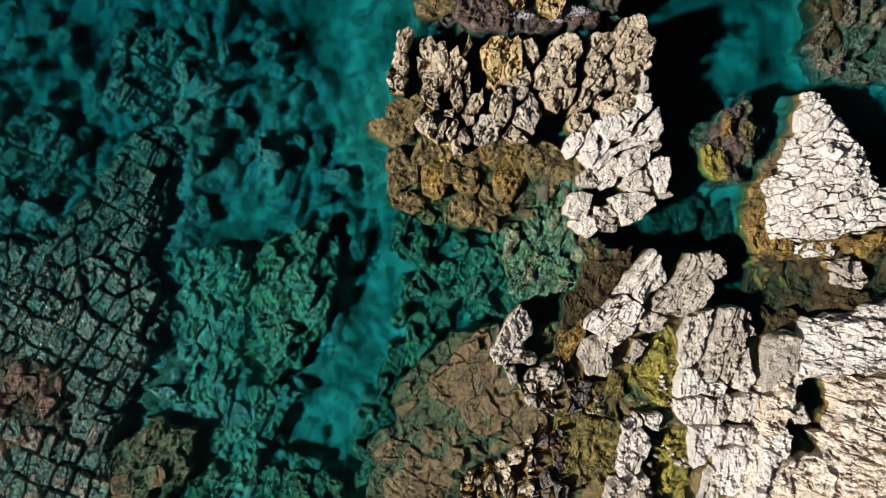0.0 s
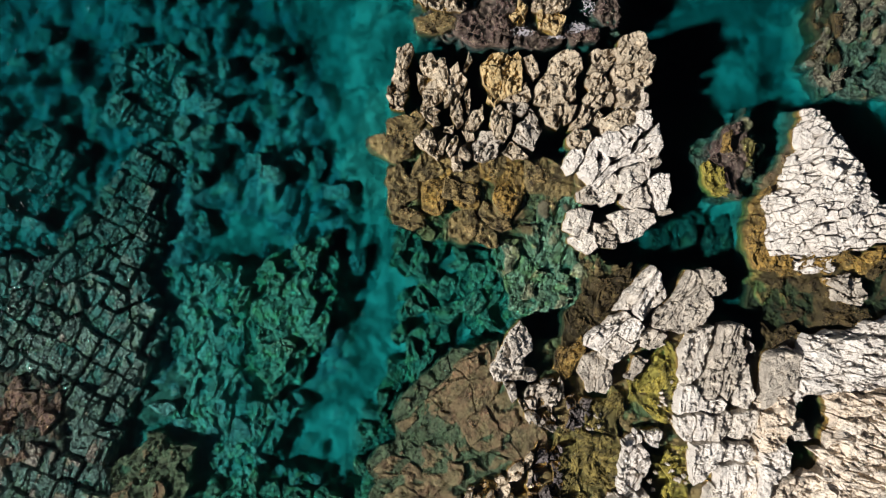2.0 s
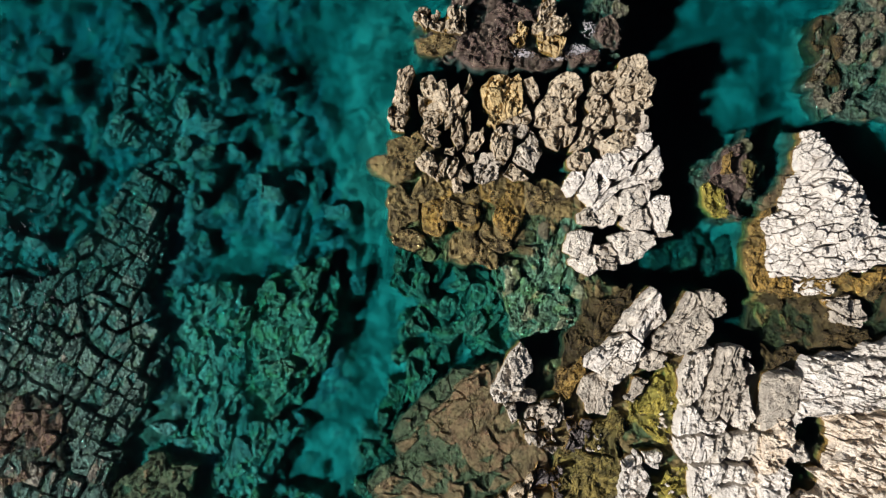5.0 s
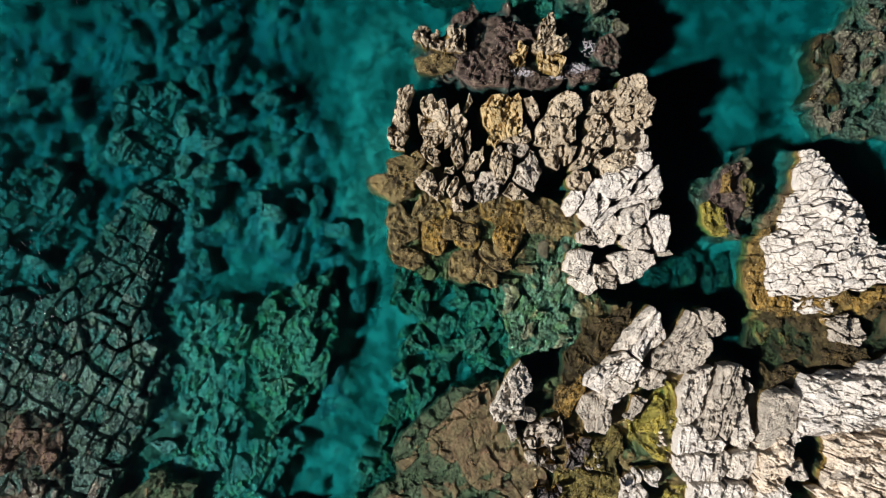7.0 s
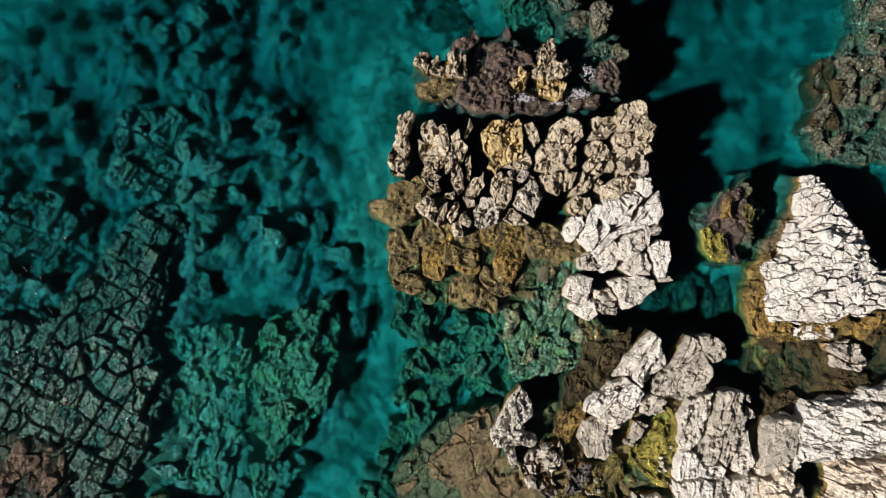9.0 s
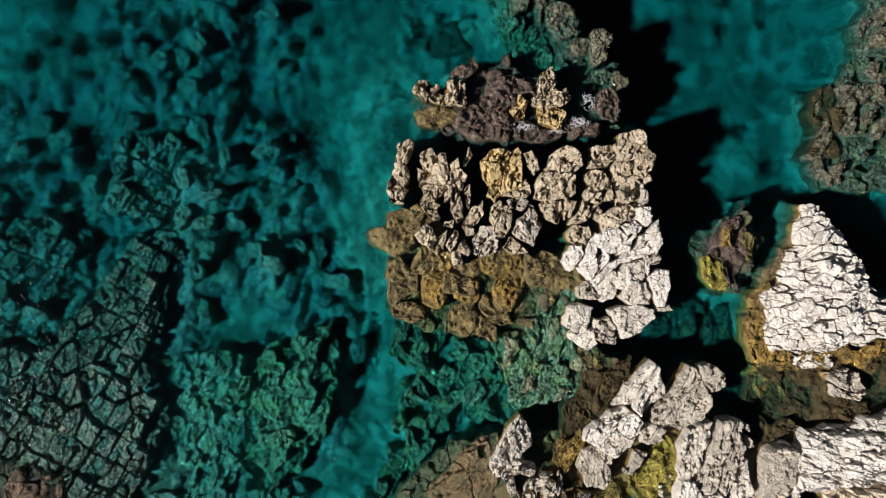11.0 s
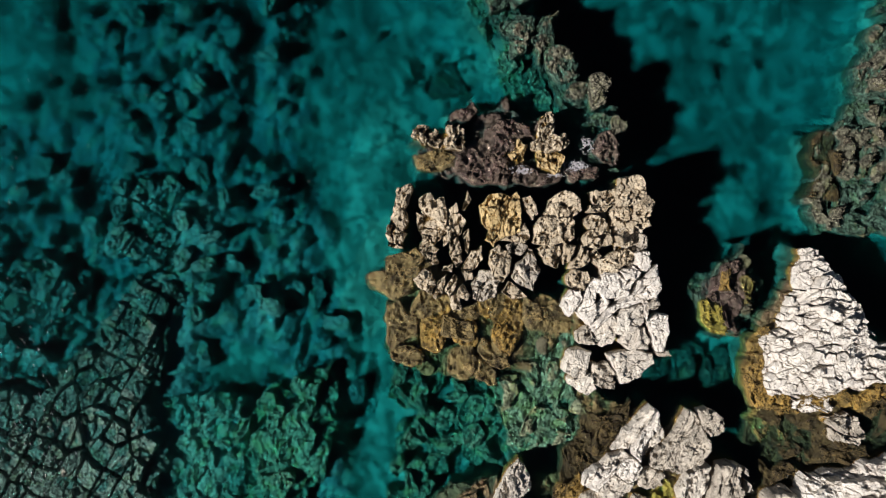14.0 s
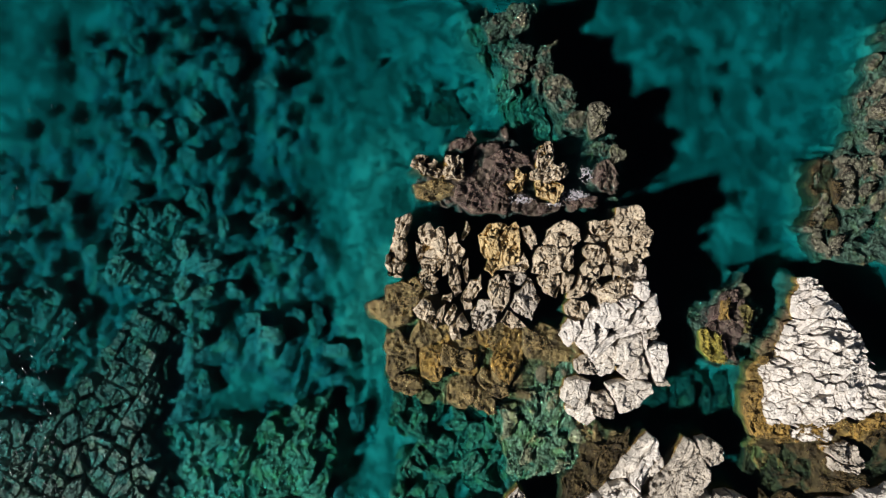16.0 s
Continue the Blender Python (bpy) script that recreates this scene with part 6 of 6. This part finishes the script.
seagrass(-15.02, 15.24, 0.30, 0.72)
seagrass(-14.74, 13.6, 0.28, 0.60)
seagrass(-13.6, 14.95, 0.60, 0.28)
seagrass(-12.94, 12.18, 0.43, 0.36)
seagrass(-14.26, 11.85, 0.47, 0.55)
seagrass(-15.25, 12.07, 0.34, 0.26)
seagrass(-16.13, 11.31, 0.43, 0.43)
seagrass(-13.82, 10.76, 0.30, 0.21)
seagrass(-10.79, 12.61, 0.26, 0.47)
seagrass(-11.36, 11.85, 0.26, 0.43)
seagrass(-11.95, 13.01, 0.38, 0.21)
seagrass(-7.42, 13.92, 0.36, 0.94)
seagrass(-7.55, 11.96, 0.36, 1.17)
seagrass(-7.8, 10.36, 0.28, 0.47)
seagrass(-8.34, 15.73, 0.55, 0.51)
seagrass(-8.01, 14.86, 0.43, 0.55)
seagrass(-9.0, 15.82, 0.43, 0.30)
seagrass(-10.53, 15.89, 0.30, 0.34)
seagrass(-10.97, 14.8, 0.30, 0.32)
seagrass(-6.15, 13.48, 0.47, 0.30)
seagrass(-5.39, 14.51, 0.47, 0.36)
seagrass(-4.73, 15.44, 0.51, 0.43)
seagrass(-3.97, 13.98, 0.21, 0.21)
seagrass(-4.8, 12.46, 0.15, 0.21)
seagrass(-1.03, 12.28, 0.26, 0.72)
seagrass(-10.31, 10.65, 0.30, 0.53)
seagrass(-9.83, 12.72, 0.26, 0.30)
seagrass(-11.52, 10.32, 0.26, 0.47)
seagrass(-12.5, 14.03, 0.21, 0.38)
seagrass(11.26, 13.75, 0.30, 0.26)
seagrass(11.0, 12.7, 0.17, 0.38)
seagrass(10.06, 14.49, 0.30, 0.17)
seagrass(8.7, 11.51, 0.15, 0.34)
seagrass(12.6, 12.92, 0.17, 0.17)
seagrass(11.7, 8.68, 0.26, 0.30)
seagrass(12.79, 7.27, 0.34, 0.30)
# these four widen the dark shadow band east of the reef ridge
seagrass(4.52, 15.52, 0.58, 0.89)
seagrass(5.3, 14.3, 0.67, 0.89)
seagrass(6.19, 13.3, 0.58, 0.76)
seagrass(4.85, 16.19, 0.54, 0.45)

build_seabed()
build_rocks()
build_boulders()
build_shade_patches()
build_water()


def foam(x, y, wide, deep, seed):
    """White froth on the water: a thin raft of bubbles, torn into strings and holes."""
    step = 0.016
    gx, gy = np.meshgrid(np.arange(-wide, wide, step), np.arange(-deep, deep, step))
    p = np.column_stack([gx.ravel() + x, gy.ravel() + y, np.full(gx.size, seed * 3.7)])
    torn = np.abs(layered(p * (6.0, 10.0, 1) + 3, 3, 0.65)) + 0.5 * np.clip(np.hypot(p[:, 0] - x, (p[:, 1] - y) * wide / deep) / wide - 0.35, 0, 1)
    z = 0.02 + 0.012 * layered(p * 25, 2)
    verts, faces = [], []
    for (px, py, _), pz in zip(p[torn < 0.3], z[torn < 0.3]):
        at, h = len(verts), step * 0.62
        verts += [(px - x - h, py - y - h, pz), (px - x + h, py - y - h, pz), (px - x + h, py - y + h, pz), (px - x - h, py - y + h, pz), (px - x, py - y, pz + 0.012)]
        faces += [(at, at + 1, at + 4), (at + 1, at + 2, at + 4), (at + 2, at + 3, at + 4), (at + 3, at, at + 4)]
    ob = tagged(new("sea_foam", mesh_of("sea_foam", np.array(verts), faces, FOAM, False)), "thin white froth floating between the tidal rocks", "foam", "foam patches", "stuff")
    ob.location = (x, y, 0)


def pale_stones(x0, y0, x1, y1, count):
    """Small pale stones lying on an algae bank."""
    rng = random.Random(int(x0 * 100) + count)
    for _ in range(count):
        x, y, size = rng.uniform(x0, x1), rng.uniform(y0, y1), rng.uniform(0.05, 0.11)
        ring = [(x + math.cos(k * 0.9) * size * rng.uniform(0.8, 1.25), y + math.sin(k * 0.9) * size * rng.uniform(0.6, 1.0)) for k in range(7)]
        one = lump(None, rng.choice((PALE, GREY)), ring, 0.22, size=(0.3, 0.2), gap=0.0, drop=0.0, tilt=0.2, uneven=0.03, ragged=0.012, wander=0.2, crown=0.4, rough=0.5, step=0.025, whole=True)
        for verts, faces in build_stones(one, rng):
            base = np.array([x, y, 0.0])
            ob = new("pale_stone", mesh_of("pale_stone", verts - base, faces, one["mat"], False))
            ob.location = base
            tagged(ob, "small pale limestone stone lying on olive algae", "stone", "pale stones on algae")


FOAM_NODES = Nodes("froth")
FOAM = FOAM_NODES.finish(FOAM_NODES.mix(FOAM_NODES.noise(30, 3), (0.52, 0.50, 0.53), (0.30, 0.29, 0.32)), 0.5)
foam(4.79, 8.53, 0.6, 0.25, 1)
foam(2.86, 8.40, 0.55, 0.2, 2)
foam(5.20, 9.28, 0.3, 0.4, 3)
foam(4.08, 8.20, 0.4, 0.12, 4)


def ripples(count, seed):
    """Small steep wavelets on the open water that catch the sun."""
    rng = random.Random(seed)
    verts, faces = [], []
    for _ in range(count):
        cx, cy = -15.6 + 13 * rng.random() ** 2.2, rng.uniform(-7.5, 12.0)
        if rng.random() < 0.5:
            cx, cy = -14.6 + rng.gauss(0, 0.8), rng.choice((-2.6, -0.6, 2.5)) + rng.gauss(0, 0.7)
        long, wide, turn = rng.uniform(0.03, 0.11), rng.uniform(0.028, 0.055), radians(rng.gauss(105, 20))
        ca, sa, at = math.cos(turn), math.sin(turn), len(verts)
        for i in range(7):
            u = i / 3 - 1
            for j in range(7):
                v = j / 3 - 1
                w = wide * (1 - 0.8 * u * u)
                x, y = u * long, v * w + 0.25 * long * u * u
                verts.append((cx + x * ca - y * sa, cy + x * sa + y * ca, 0.006 + wide * 0.32 * (1 - u * u) * (1 - v * v)))
        faces += [(at + i * 7 + j, at + i * 7 + j + 1, at + i * 7 + j + 8, at + i * 7 + j + 7) for i in range(6) for j in range(6)]
    me = mesh_of("ripple", np.array(verts), faces, RIPPLE, True)
    tagged(new("ripple", me), "small steep wavelets glinting in the sun", "ripples", kind="stuff")


def ripple_material():
    n = Nodes("ripple_water")
    f = n.node("ShaderNodeFresnel", IOR=1.33)
    both = n.node("ShaderNodeMixShader", Fac=f.outputs[0])
    n.put(both.inputs[1], n.node("ShaderNodeBsdfRefraction", Roughness=0.0, IOR=1.0).outputs[0])
    n.put(both.inputs[2], n.node("ShaderNodeBsdfGlossy", Roughness=0.09).outputs[0])
    n.tree.nodes.remove(n.bsdf)
    n.put(n.out.inputs["Surface"], both.outputs[0])
    return n.mat


RIPPLE = ripple_material()
ripples(130, 5)
pale_stones(7.71, -5.04, 8.62, -4.07, 14)
pale_stones(7.41, -8.28, 8.72, -7.06, 10)
pale_stones(5.18, -5.85, 5.89, -5.24, 6)
pale_stones(7.91, -5.95, 8.52, -5.24, 5)
